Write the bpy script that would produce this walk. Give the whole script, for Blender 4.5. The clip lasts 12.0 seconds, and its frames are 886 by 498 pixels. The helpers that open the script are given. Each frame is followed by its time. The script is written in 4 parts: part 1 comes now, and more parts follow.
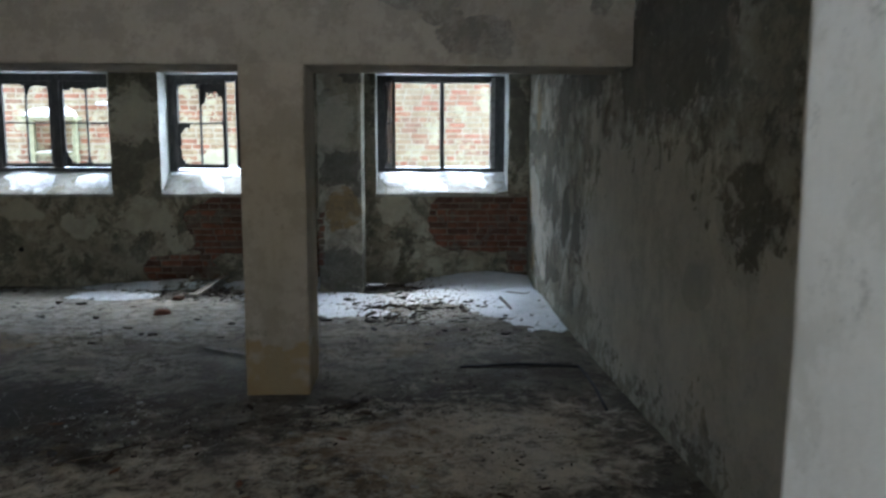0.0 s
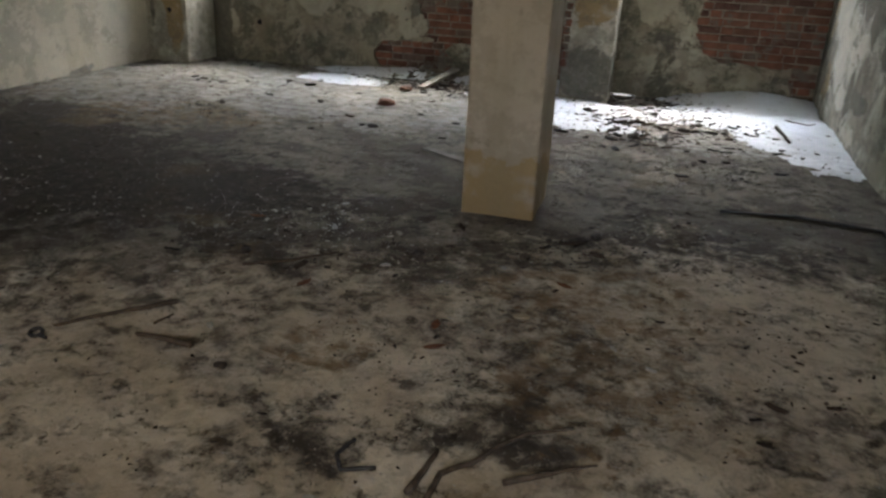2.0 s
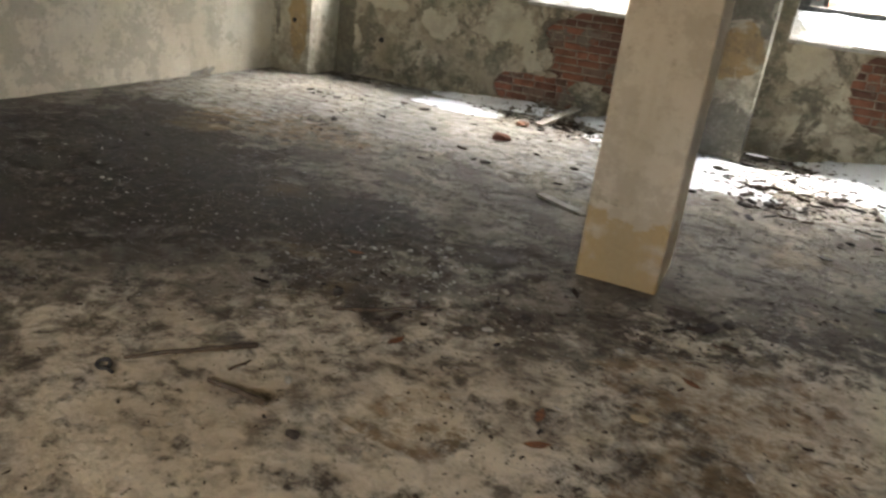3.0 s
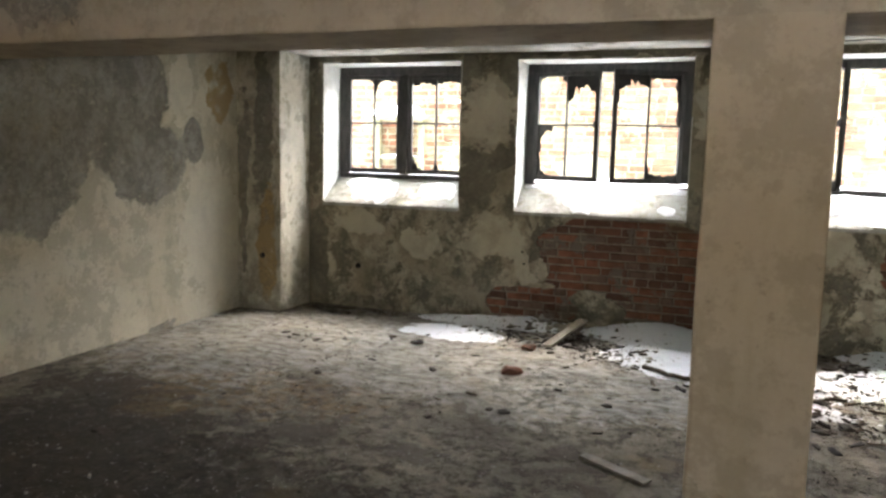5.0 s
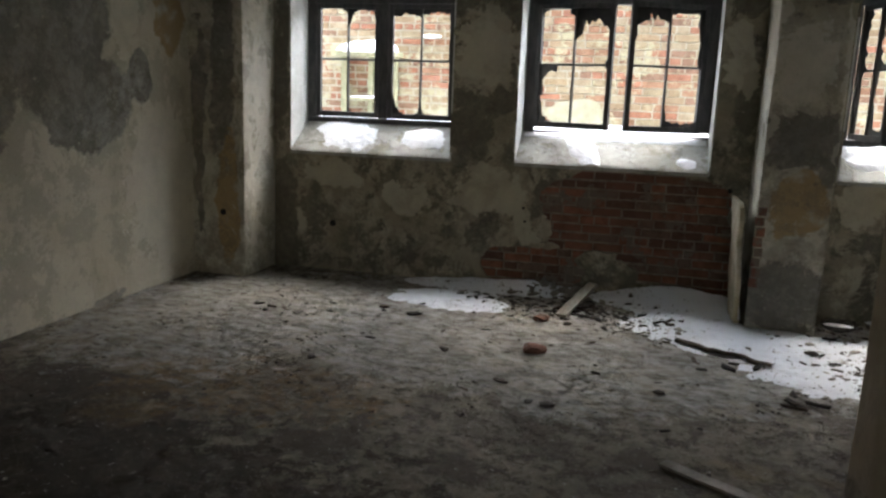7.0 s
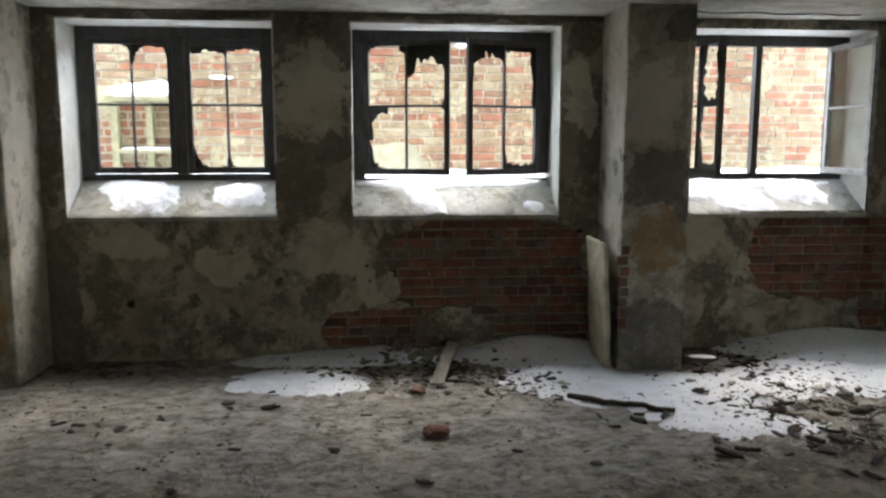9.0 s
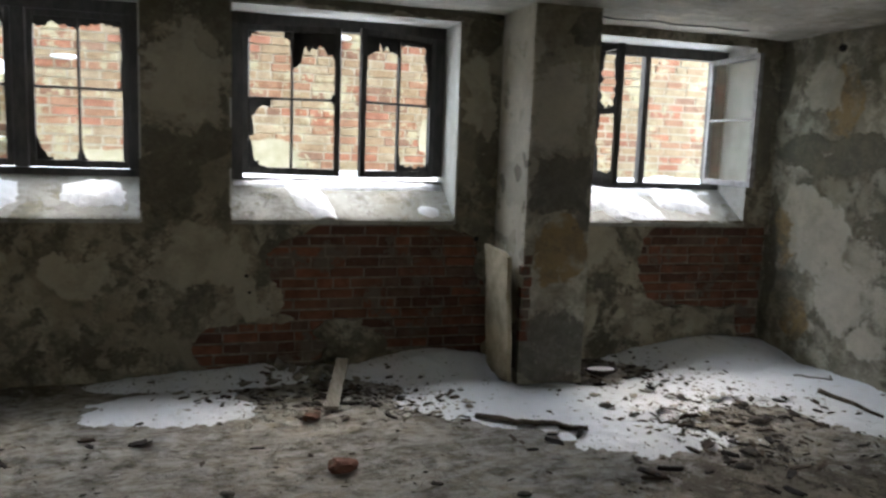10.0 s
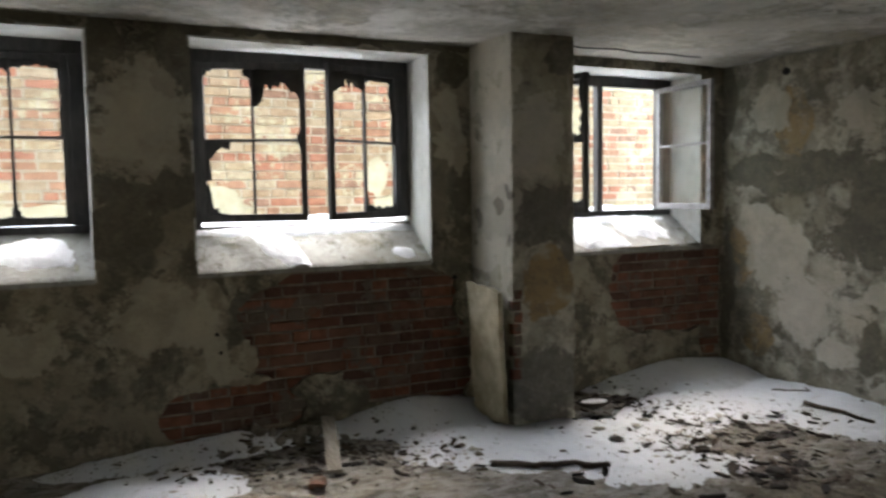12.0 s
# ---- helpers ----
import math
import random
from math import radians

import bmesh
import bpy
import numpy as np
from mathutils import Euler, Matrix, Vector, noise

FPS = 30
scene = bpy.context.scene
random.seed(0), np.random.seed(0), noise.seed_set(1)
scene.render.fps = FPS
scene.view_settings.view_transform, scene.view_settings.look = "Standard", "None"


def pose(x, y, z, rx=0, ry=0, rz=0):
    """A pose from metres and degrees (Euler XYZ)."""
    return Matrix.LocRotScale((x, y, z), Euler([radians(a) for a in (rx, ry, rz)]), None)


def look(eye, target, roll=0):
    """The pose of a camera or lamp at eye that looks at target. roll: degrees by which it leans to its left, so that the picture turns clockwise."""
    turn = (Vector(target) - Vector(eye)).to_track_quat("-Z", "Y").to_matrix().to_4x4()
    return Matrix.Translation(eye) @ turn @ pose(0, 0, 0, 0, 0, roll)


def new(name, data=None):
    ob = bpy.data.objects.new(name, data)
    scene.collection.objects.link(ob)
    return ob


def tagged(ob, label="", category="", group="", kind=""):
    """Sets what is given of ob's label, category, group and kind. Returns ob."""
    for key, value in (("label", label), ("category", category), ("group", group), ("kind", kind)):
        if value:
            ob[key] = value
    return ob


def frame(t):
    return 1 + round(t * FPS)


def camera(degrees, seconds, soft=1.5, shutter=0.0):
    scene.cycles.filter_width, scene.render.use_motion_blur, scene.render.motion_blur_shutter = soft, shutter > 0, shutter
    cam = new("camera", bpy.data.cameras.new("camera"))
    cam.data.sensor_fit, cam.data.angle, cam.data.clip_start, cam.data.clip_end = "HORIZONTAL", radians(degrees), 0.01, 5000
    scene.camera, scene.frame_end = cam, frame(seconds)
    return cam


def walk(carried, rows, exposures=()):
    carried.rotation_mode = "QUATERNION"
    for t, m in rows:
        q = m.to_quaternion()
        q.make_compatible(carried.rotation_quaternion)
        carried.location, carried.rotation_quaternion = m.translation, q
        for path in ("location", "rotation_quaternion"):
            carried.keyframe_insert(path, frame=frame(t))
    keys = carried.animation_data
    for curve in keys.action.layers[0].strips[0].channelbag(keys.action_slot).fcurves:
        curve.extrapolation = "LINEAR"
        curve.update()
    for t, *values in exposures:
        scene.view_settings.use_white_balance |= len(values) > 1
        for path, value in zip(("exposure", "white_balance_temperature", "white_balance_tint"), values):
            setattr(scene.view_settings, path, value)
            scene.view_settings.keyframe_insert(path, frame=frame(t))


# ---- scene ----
cam = camera(60.0, 12.0, soft=2.5, shutter=0.3)
PATH = [
    (0, (2.99, -9.334, 1.59), (3.071, -7.351, 1.345), 0.1),
    (0.5, (2.951, -9.13, 1.543), (2.906, -7.156, 1.224), 0.3),
    (1, (2.871, -8.92, 1.547), (2.704, -6.953, 1.224), -0.7),
    (1.5, (2.825, -8.684, 1.472), (2.431, -6.794, 0.953), -0.6),
    (2, (2.862, -8.415, 1.445), (2.393, -6.62, 0.697), 2.9),
    (2.5, (2.813, -8.248, 1.444), (2.211, -6.503, 0.675), 5.8),
    (3, (2.631, -8.048, 1.45), (1.935, -6.313, 0.738), 7.5),
    (3.2, (2.546, -7.977, 1.453), (1.794, -6.275, 0.718), 6.8),
    (4.8, (2.077, -7.297, 1.661), (1.286, -5.485, 1.361), 1.7),
    (5, (2.007, -7.243, 1.666), (1.305, -5.387, 1.416), 1.4),
    (5.5, (1.839, -7.108, 1.675), (1.163, -5.24, 1.444), 0.9),
    (6, (1.645, -6.897, 1.679), (0.929, -5.037, 1.515), 1.4),
    (6.5, (1.42, -6.773, 1.657), (0.857, -4.87, 1.404), 2.5),
    (6.7, (1.308, -6.709, 1.645), (0.779, -4.82, 1.255), 2.0),
    (8.3, (0.49, -6.162, 1.689), (0.353, -4.192, 1.371), 2.7),
    (8.5, (0.391, -6.094, 1.681), (0.375, -4.113, 1.406), 2.1),
    (9, (0.159, -5.927, 1.657), (0.337, -3.953, 1.387), 0.1),
    (9.5, (0.007, -5.635, 1.667), (0.34, -3.679, 1.42), -0.2),
    (10, (-0.15, -5.428, 1.641), (0.434, -3.533, 1.383), 2.1),
    (10.5, (-0.393, -5.314, 1.621), (0.462, -3.532, 1.316), 0.1),
    (11, (-0.508, -5.211, 1.618), (0.532, -3.526, 1.34), 0.4),
    (11.5, (-0.607, -5.064, 1.559), (0.433, -3.366, 1.367), -0.5),
    (12, (-0.719, -4.928, 1.57), (0.159, -3.136, 1.431), -0.9),
]
EXPOSURE = [(0, 2.85, 5350, 4), (0.8, 2.9, 5400, 5), (1.5, 3.2, 5800, 8), (2.2, 3.95, 6150, 9), (3, 4.6, 6500, 10), (5, 3.95, 6600, 10), (5.6, 3.35, 6500, 10), (6.5, 2.8, 6250, 10), (8.5, 2.85, 6300, 9), (9.5, 2.65, 6250, 9), (10.5, 2.6, 6250, 9), (12, 2.75, 6450, 10)]
walk(cam, [(t, look(eye, target, roll)) for t, eye, target, roll in PATH], EXPOSURE)

# ---- light: a dull winter sky, brightest beyond the yard wall, and the hall's windows behind ----
world = bpy.data.worlds.new("sky")
scene.world = world
world.use_nodes = True
wn = world.node_tree.nodes
sky = wn.new("ShaderNodeTexSky")
sky.sky_type, sky.sun_disc = "NISHITA", False
sky.sun_elevation, sky.sun_rotation = radians(51), radians(17)
sky.air_density, sky.dust_density, sky.ozone_density = 1.0, 4.0, 0.6
wn["Background"].inputs["Strength"].default_value = 0.15
world.node_tree.links.new(sky.outputs[0], wn["Background"].inputs["Color"])

sun = new("sun", bpy.data.lights.new("sun", "SUN"))
sun.data.energy, sun.data.angle, sun.data.color = 5.0, radians(140), (0.92, 0.97, 1.0)
sun.matrix_world = look((0.3, 1.0, 1.3), (0, 0, 0))

hall_light = new("hall_window_light", bpy.data.lights.new("hall_window_light", "AREA"))
hall_light.data.shape, hall_light.data.size, hall_light.data.size_y = "RECTANGLE", 2.7, 1.2
hall_light.data.energy, hall_light.data.color = 4.8, (1.0, 0.83, 0.64)
hall_light.matrix_world = look((2.62, -10.62, 1.8), (2.5, 0, 1.0))

# ---- materials ----
class Nodes:
    """Short hand for one node material."""

    def __init__(self, name, rough=0.8, metal=0.0):
        self.m = bpy.data.materials.new(name)
        self.m.use_nodes = True
        self.t = self.m.node_tree
        self.b = self.t.nodes["Principled BSDF"]
        self.b.inputs["Roughness"].default_value = rough
        self.b.inputs["Metallic"].default_value = metal
        self.pos = self.add("ShaderNodeNewGeometry").outputs["Position"]

    def add(self, kind):
        return self.t.nodes.new(kind)

    def put(self, socket, value):
        if isinstance(value, bpy.types.NodeSocket):
            self.t.links.new(value, socket)
        elif isinstance(value, tuple) and len(value) == 3 and socket.type == "RGBA":
            socket.default_value = (*value, 1)
        else:
            socket.default_value = value

    def noise(self, scale, detail=5, rough=0.55, vec=None, warp=0.0):
        n = self.add("ShaderNodeTexNoise")
        n.inputs["Scale"].default_value, n.inputs["Detail"].default_value = scale, detail
        n.inputs["Roughness"].default_value, n.inputs["Distortion"].default_value = rough, warp
        self.put(n.inputs["Vector"], self.pos if vec is None else vec)
        return n.outputs["Fac"]

    def noise_vec(self, scale, detail=4):
        n = self.add("ShaderNodeTexNoise")
        n.inputs["Scale"].default_value, n.inputs["Detail"].default_value = scale, detail
        self.put(n.inputs["Vector"], self.pos)
        return n.outputs["Color"]

    def calc(self, op, a, b=0.0, c=0.0):
        n = self.add("ShaderNodeMath")
        n.operation = op
        for s, v in zip(n.inputs, (a, b, c)):
            self.put(s, v)
        return n.outputs[0]

    def vec(self, op, a, b=(0, 0, 0), out=0):
        n = self.add("ShaderNodeVectorMath")
        n.operation = op
        self.put(n.inputs[0], a)
        self.put(n.inputs[1], b)
        return n.outputs[out]

    def step(self, value, lo, hi):
        n = self.add("ShaderNodeMapRange")
        n.interpolation_type = "SMOOTHSTEP"
        self.put(n.inputs["Value"], value)
        n.inputs["From Min"].default_value, n.inputs["From Max"].default_value = lo, hi
        return n.outputs[0]

    def mix(self, fac, a, b):
        n = self.add("ShaderNodeMix")
        n.data_type = "RGBA"
        self.put(n.inputs[0], fac)
        self.put(n.inputs[6], a)
        self.put(n.inputs[7], b)
        return n.outputs[2]

    def blobs(self, spots, amount=0.35, scale=2.6, ragged=1.5, edge=(1.05, 0.96)):
        """One inside the ragged ellipses (centre, radii), nought outside."""
        shift = self.vec("MULTIPLY", self.vec("SUBTRACT", self.noise_vec(scale, 6), (0.5, 0.5, 0.5)), (amount,) * 3)
        p = self.vec("ADD", self.pos, shift)
        low = None
        for centre, radii in spots:
            q = self.vec("MULTIPLY", self.vec("SUBTRACT", p, tuple(centre)), tuple(1 / r for r in radii))
            d = self.vec("LENGTH", q, out=1)
            low = d if low is None else self.calc("MINIMUM", low, d)
        rag = self.calc("MULTIPLY", self.calc("SUBTRACT", self.noise(7.5, 9, 0.72, warp=0.4), 0.5), ragged)
        return self.step(self.calc("ADD", low, rag), *edge)

    def bump(self, height, depth, strength=1.0):
        n = self.add("ShaderNodeBump")
        n.inputs["Distance"].default_value, n.inputs["Strength"].default_value = depth, strength
        self.put(n.inputs["Height"], height)
        self.t.links.new(n.outputs[0], self.b.inputs["Normal"])

    def done(self, colour, rough=None):
        self.put(self.b.inputs["Base Color"], colour)
        if rough is not None:
            self.put(self.b.inputs["Roughness"], rough)
        return self.m


def plaster(name, pale, mid, bare, dark=(), light=(), ochre=(), flake=0.55, flat=1.0, mould=0.5, ragged=1.5, size=1.0):
    """Old lime plaster: pale wash, worn middle tone, bare grey where it has flaked; dark, light and ochre are ragged
    spots, some standing for shade or window light.
    """
    k = Nodes(name, 0.9)
    small, grain = k.noise(4.4 * size, 9, 0.7, warp=0.4), k.noise(48 * size, 4, 0.65)
    col = k.mix(k.step(k.noise(1.0 * size, 7, 0.68, warp=0.3), 0.38, 0.62), mid, pale)
    col = k.mix(k.calc("MULTIPLY", k.step(k.noise(3.3 * size, 10, 0.76), 0.48, 0.55), 0.6), col, tuple(0.5 * (p + q) for p, q in zip(mid, bare)))
    blot = k.noise(2.9 * size, 13, 0.76, warp=0.3)
    bare_or_shade_mask = k.step(blot, flake, flake + 0.055)
    if light:
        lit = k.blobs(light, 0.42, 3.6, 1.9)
        bare_or_shade_mask = k.calc("MULTIPLY", bare_or_shade_mask, k.calc("SUBTRACT", 1.0, lit))
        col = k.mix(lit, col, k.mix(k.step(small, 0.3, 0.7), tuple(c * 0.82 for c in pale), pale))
    if dark:
        bare_or_shade_mask = k.calc("MAXIMUM", bare_or_shade_mask, k.blobs(dark, 0.3, 2.8, ragged))
    bare_col = k.mix(k.step(small, 0.38, 0.62), bare, tuple(c * 1.8 for c in bare))
    bare_col = k.mix(k.step(k.noise(11 * size, 9, 0.75), 0.57, 0.62), bare_col, tuple(0.6 * p + 0.4 * q for p, q in zip(mid, bare)))
    bare_col = k.mix(k.calc("MULTIPLY", k.step(k.noise(17 * size, 11, 0.82, warp=0.3), 0.46, 0.58), 0.55), bare_col, tuple(c * 2.7 for c in bare))
    bare_col = k.mix(k.calc("MULTIPLY", k.step(k.noise(2.3 * size, 8, 0.7), 0.5, 0.6), 0.5), bare_col, tuple(c * 0.6 for c in bare))
    col = k.mix(bare_or_shade_mask, col, bare_col)
    if ochre:
        col = k.mix(k.calc("MULTIPLY", k.blobs(ochre, 0.25, 4.0, 0.9), k.step(k.noise(6 * size, 6), 0.3, 0.5)), col, (0.33, 0.225, 0.09))
    film = k.calc("MULTIPLY", k.step(k.noise(1.9 * size, 11, 0.74, warp=0.3), 0.46, 0.57), k.step(k.noise(8 * size, 12, 0.82), 0.43, 0.53))
    col = k.mix(k.calc("MULTIPLY", film, mould), col, (0.075, 0.07, 0.048))
    specks = k.step(k.noise(11 * size, 10, 0.84), 0.58, 0.62)
    col = k.mix(k.calc("MULTIPLY", specks, 0.3 + mould * 0.6), col, (0.07, 0.065, 0.055))
    pale_specks = k.step(k.noise(9 * size, 10, 0.82, warp=0.5), 0.59, 0.63)
    col = k.mix(k.calc("MULTIPLY", pale_specks, 0.55), col, pale)
    stain = k.step(k.noise(1.5 * size, 8, 0.66, k.vec("MULTIPLY", k.pos, (1, 1, 0.25))), 0.53, 0.72)
    col = k.mix(k.calc("MULTIPLY", stain, 0.42), col, (0.23, 0.19, 0.105))
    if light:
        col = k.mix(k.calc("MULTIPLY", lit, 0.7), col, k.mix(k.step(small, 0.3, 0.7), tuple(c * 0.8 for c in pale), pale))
    col = k.mix(0.16, col, k.mix(grain, tuple(c * 0.55 for c in mid), tuple(min(1, c * 1.25) for c in pale)))
    height = k.calc("ADD", k.calc("MULTIPLY", bare_or_shade_mask, -0.8), k.calc("ADD", k.calc("MULTIPLY", grain, 0.3), small))
    k.bump(height, 0.011 * flat, 0.75)
    return k.done(col)


def pts(axis, at, spots):
    """Spots (u, v, ru, rv) on a wall: axis x means a wall that runs along x, standing at y = at."""
    if axis == "x":
        return [((u, at, v), (ru, 0.6, rv)) for u, v, ru, rv in spots]
    return [((at, u, v), (0.6, ru, rv)) for u, v, ru, rv in spots]


# long thin dark spots paint shade into the corners and under the ceiling
M_NORTH = plaster("plaster_window_wall", (0.46, 0.415, 0.31), (0.24, 0.21, 0.145), (0.068, 0.06, 0.042), flake=0.52, mould=0.85,
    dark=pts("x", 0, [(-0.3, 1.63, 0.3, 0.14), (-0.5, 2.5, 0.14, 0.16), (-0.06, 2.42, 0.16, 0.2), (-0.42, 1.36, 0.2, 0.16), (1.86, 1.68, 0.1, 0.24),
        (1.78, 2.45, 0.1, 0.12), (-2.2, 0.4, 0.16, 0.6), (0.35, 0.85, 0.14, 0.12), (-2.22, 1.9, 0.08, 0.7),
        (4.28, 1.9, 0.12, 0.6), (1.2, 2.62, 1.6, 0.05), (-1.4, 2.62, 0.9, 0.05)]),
    light=pts("x", 0, [(-0.28, 2.07, 0.27, 0.34), (1.76, 2.05, 0.12, 0.3), (-0.2, 0.82, 0.32, 0.22), (-1.0, 0.72, 0.25, 0.12), (0.12, 0.55, 0.1, 0.17), (2.75, 0.95, 0.2, 0.14), (-1.7, 0.9, 0.3, 0.12)]))
M_PIER = plaster("plaster_pilaster", (0.56, 0.525, 0.43), (0.36, 0.325, 0.235), (0.1, 0.095, 0.08), flake=0.6,
    # the narrow spot at x -2.72 is corner shade put into the colour
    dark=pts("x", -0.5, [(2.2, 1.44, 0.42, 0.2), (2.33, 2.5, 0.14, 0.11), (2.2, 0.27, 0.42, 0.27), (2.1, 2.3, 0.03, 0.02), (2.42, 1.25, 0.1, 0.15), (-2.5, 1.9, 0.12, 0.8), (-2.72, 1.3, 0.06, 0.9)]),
    # first three pale spots paint window light onto the pilasters' side faces
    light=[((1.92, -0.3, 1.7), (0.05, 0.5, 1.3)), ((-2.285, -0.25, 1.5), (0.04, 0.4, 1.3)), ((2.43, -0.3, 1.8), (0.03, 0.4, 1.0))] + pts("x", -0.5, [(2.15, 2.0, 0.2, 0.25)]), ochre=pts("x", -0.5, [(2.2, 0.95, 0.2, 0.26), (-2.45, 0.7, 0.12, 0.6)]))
M_LEFT = plaster("plaster_left_wall", (0.62, 0.575, 0.46), (0.5, 0.455, 0.345), (0.13, 0.127, 0.112), flake=0.72, mould=0.1, ragged=0.6,
    dark=pts("y", -2.8, [(-3.1, 1.85, 0.6, 0.85), (-3.7, 2.0, 0.6, 0.9), (-2.15, 2.1, 0.52, 0.75), (-1.85, 1.52, 0.48, 0.4), (-1.27, 1.72, 0.16, 0.22),
        (-5.5, 1.9, 0.9, 0.5), (-4.7, 1.5, 0.5, 0.5), (-1.75, 0.04, 0.16, 0.05)]),
    # the large pale spot at y -0.95 is window light painted on the wall
    light=pts("y", -2.8, [(-1.45, 2.2, 0.17, 0.32), (-0.95, 0.8, 0.5, 0.7), (-2.45, 1.22, 0.05, 0.14)]), ochre=pts("y", -2.8, [(-0.85, 2.2, 0.2, 0.3)]))
M_RIGHT = plaster("plaster_right_wall", (0.58, 0.54, 0.44), (0.26, 0.235, 0.16), (0.07, 0.063, 0.043), flake=0.53, mould=0.75, ragged=1.1,
    # the two dark spots nearest y 0 paint in the corner's shade
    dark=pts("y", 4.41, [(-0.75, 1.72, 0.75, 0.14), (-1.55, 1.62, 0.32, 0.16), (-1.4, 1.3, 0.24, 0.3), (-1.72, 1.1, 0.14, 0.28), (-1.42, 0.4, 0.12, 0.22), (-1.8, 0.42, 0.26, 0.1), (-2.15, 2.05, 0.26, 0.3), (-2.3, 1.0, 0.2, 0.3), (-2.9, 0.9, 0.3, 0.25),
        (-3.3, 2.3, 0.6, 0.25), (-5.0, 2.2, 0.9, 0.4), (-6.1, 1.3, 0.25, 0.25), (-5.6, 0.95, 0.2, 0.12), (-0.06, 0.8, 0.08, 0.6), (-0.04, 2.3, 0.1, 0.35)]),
    light=pts("y", 4.41, [(-4.6, 0.9, 1.6, 0.8), (-6.6, 0.6, 1.0, 0.6), (-0.42, 1.3, 0.2, 0.16), (-0.6, 1.0, 0.27, 0.3), (-0.85, 0.6, 0.26, 0.25), (-1.12, 0.32, 0.14, 0.13), (-1.5, 0.8, 0.18, 0.09), (-1.65, 0.16, 0.22, 0.06), (-0.5, 2.2, 0.2, 0.14), (-1.3, 2.15, 0.17, 0.15)]),
    ochre=pts("y", 4.41, [(-0.72, 2.1, 0.15, 0.26), (-0.22, 1.0, 0.12, 0.24), (-0.4, 0.4, 0.14, 0.16)]))
M_BEAM = plaster("plaster_beam", (0.45, 0.375, 0.275), (0.4, 0.33, 0.24), (0.16, 0.14, 0.11), flake=0.75, flat=0.5, mould=0.1,
    dark=pts("x", -4.36, [(3.05, 2.6, 0.3, 0.1), (3.4, 2.33, 0.26, 0.11), (3.2, 2.48, 0.12, 0.1), (-1.25, 2.5, 0.35, 0.3), (4.2, 2.55, 0.08, 0.1)]), ochre=())
M_PILLAR = plaster("plaster_pillar", (0.47, 0.385, 0.28), (0.44, 0.36, 0.26), (0.2, 0.17, 0.12), flake=0.8, flat=0.4, mould=0.05,
    dark=pts("x", -4.36, [(1.9, 0.4, 0.05, 0.1), (2.02, 0.42, 0.07, 0.02)]), ochre=pts("x", -4.36, [(2.0, 0.2, 0.2, 0.16), (2.24, 0.14, 0.16, 0.22), (2.1, 0.05, 0.3, 0.12)]))
M_CEIL = plaster("plaster_ceiling", (0.74, 0.72, 0.66), (0.47, 0.45, 0.38), (0.25, 0.23, 0.18), flake=0.5, mould=0.35, size=0.42)
M_JAMB = plaster("white_jamb", (0.88, 0.86, 0.83), (0.82, 0.8, 0.76), (0.5, 0.48, 0.42), flake=0.85, mould=0.0, flat=0.4)
M_REVEAL = plaster("whitewash", (0.66, 0.66, 0.63), (0.52, 0.52, 0.48), (0.36, 0.35, 0.3), flake=0.66, flat=0.5, mould=0.15)
M_HALL = plaster("hall_plaster", (0.62, 0.57, 0.47), (0.54, 0.49, 0.39), (0.3, 0.27, 0.21), flake=0.8, mould=0.05)


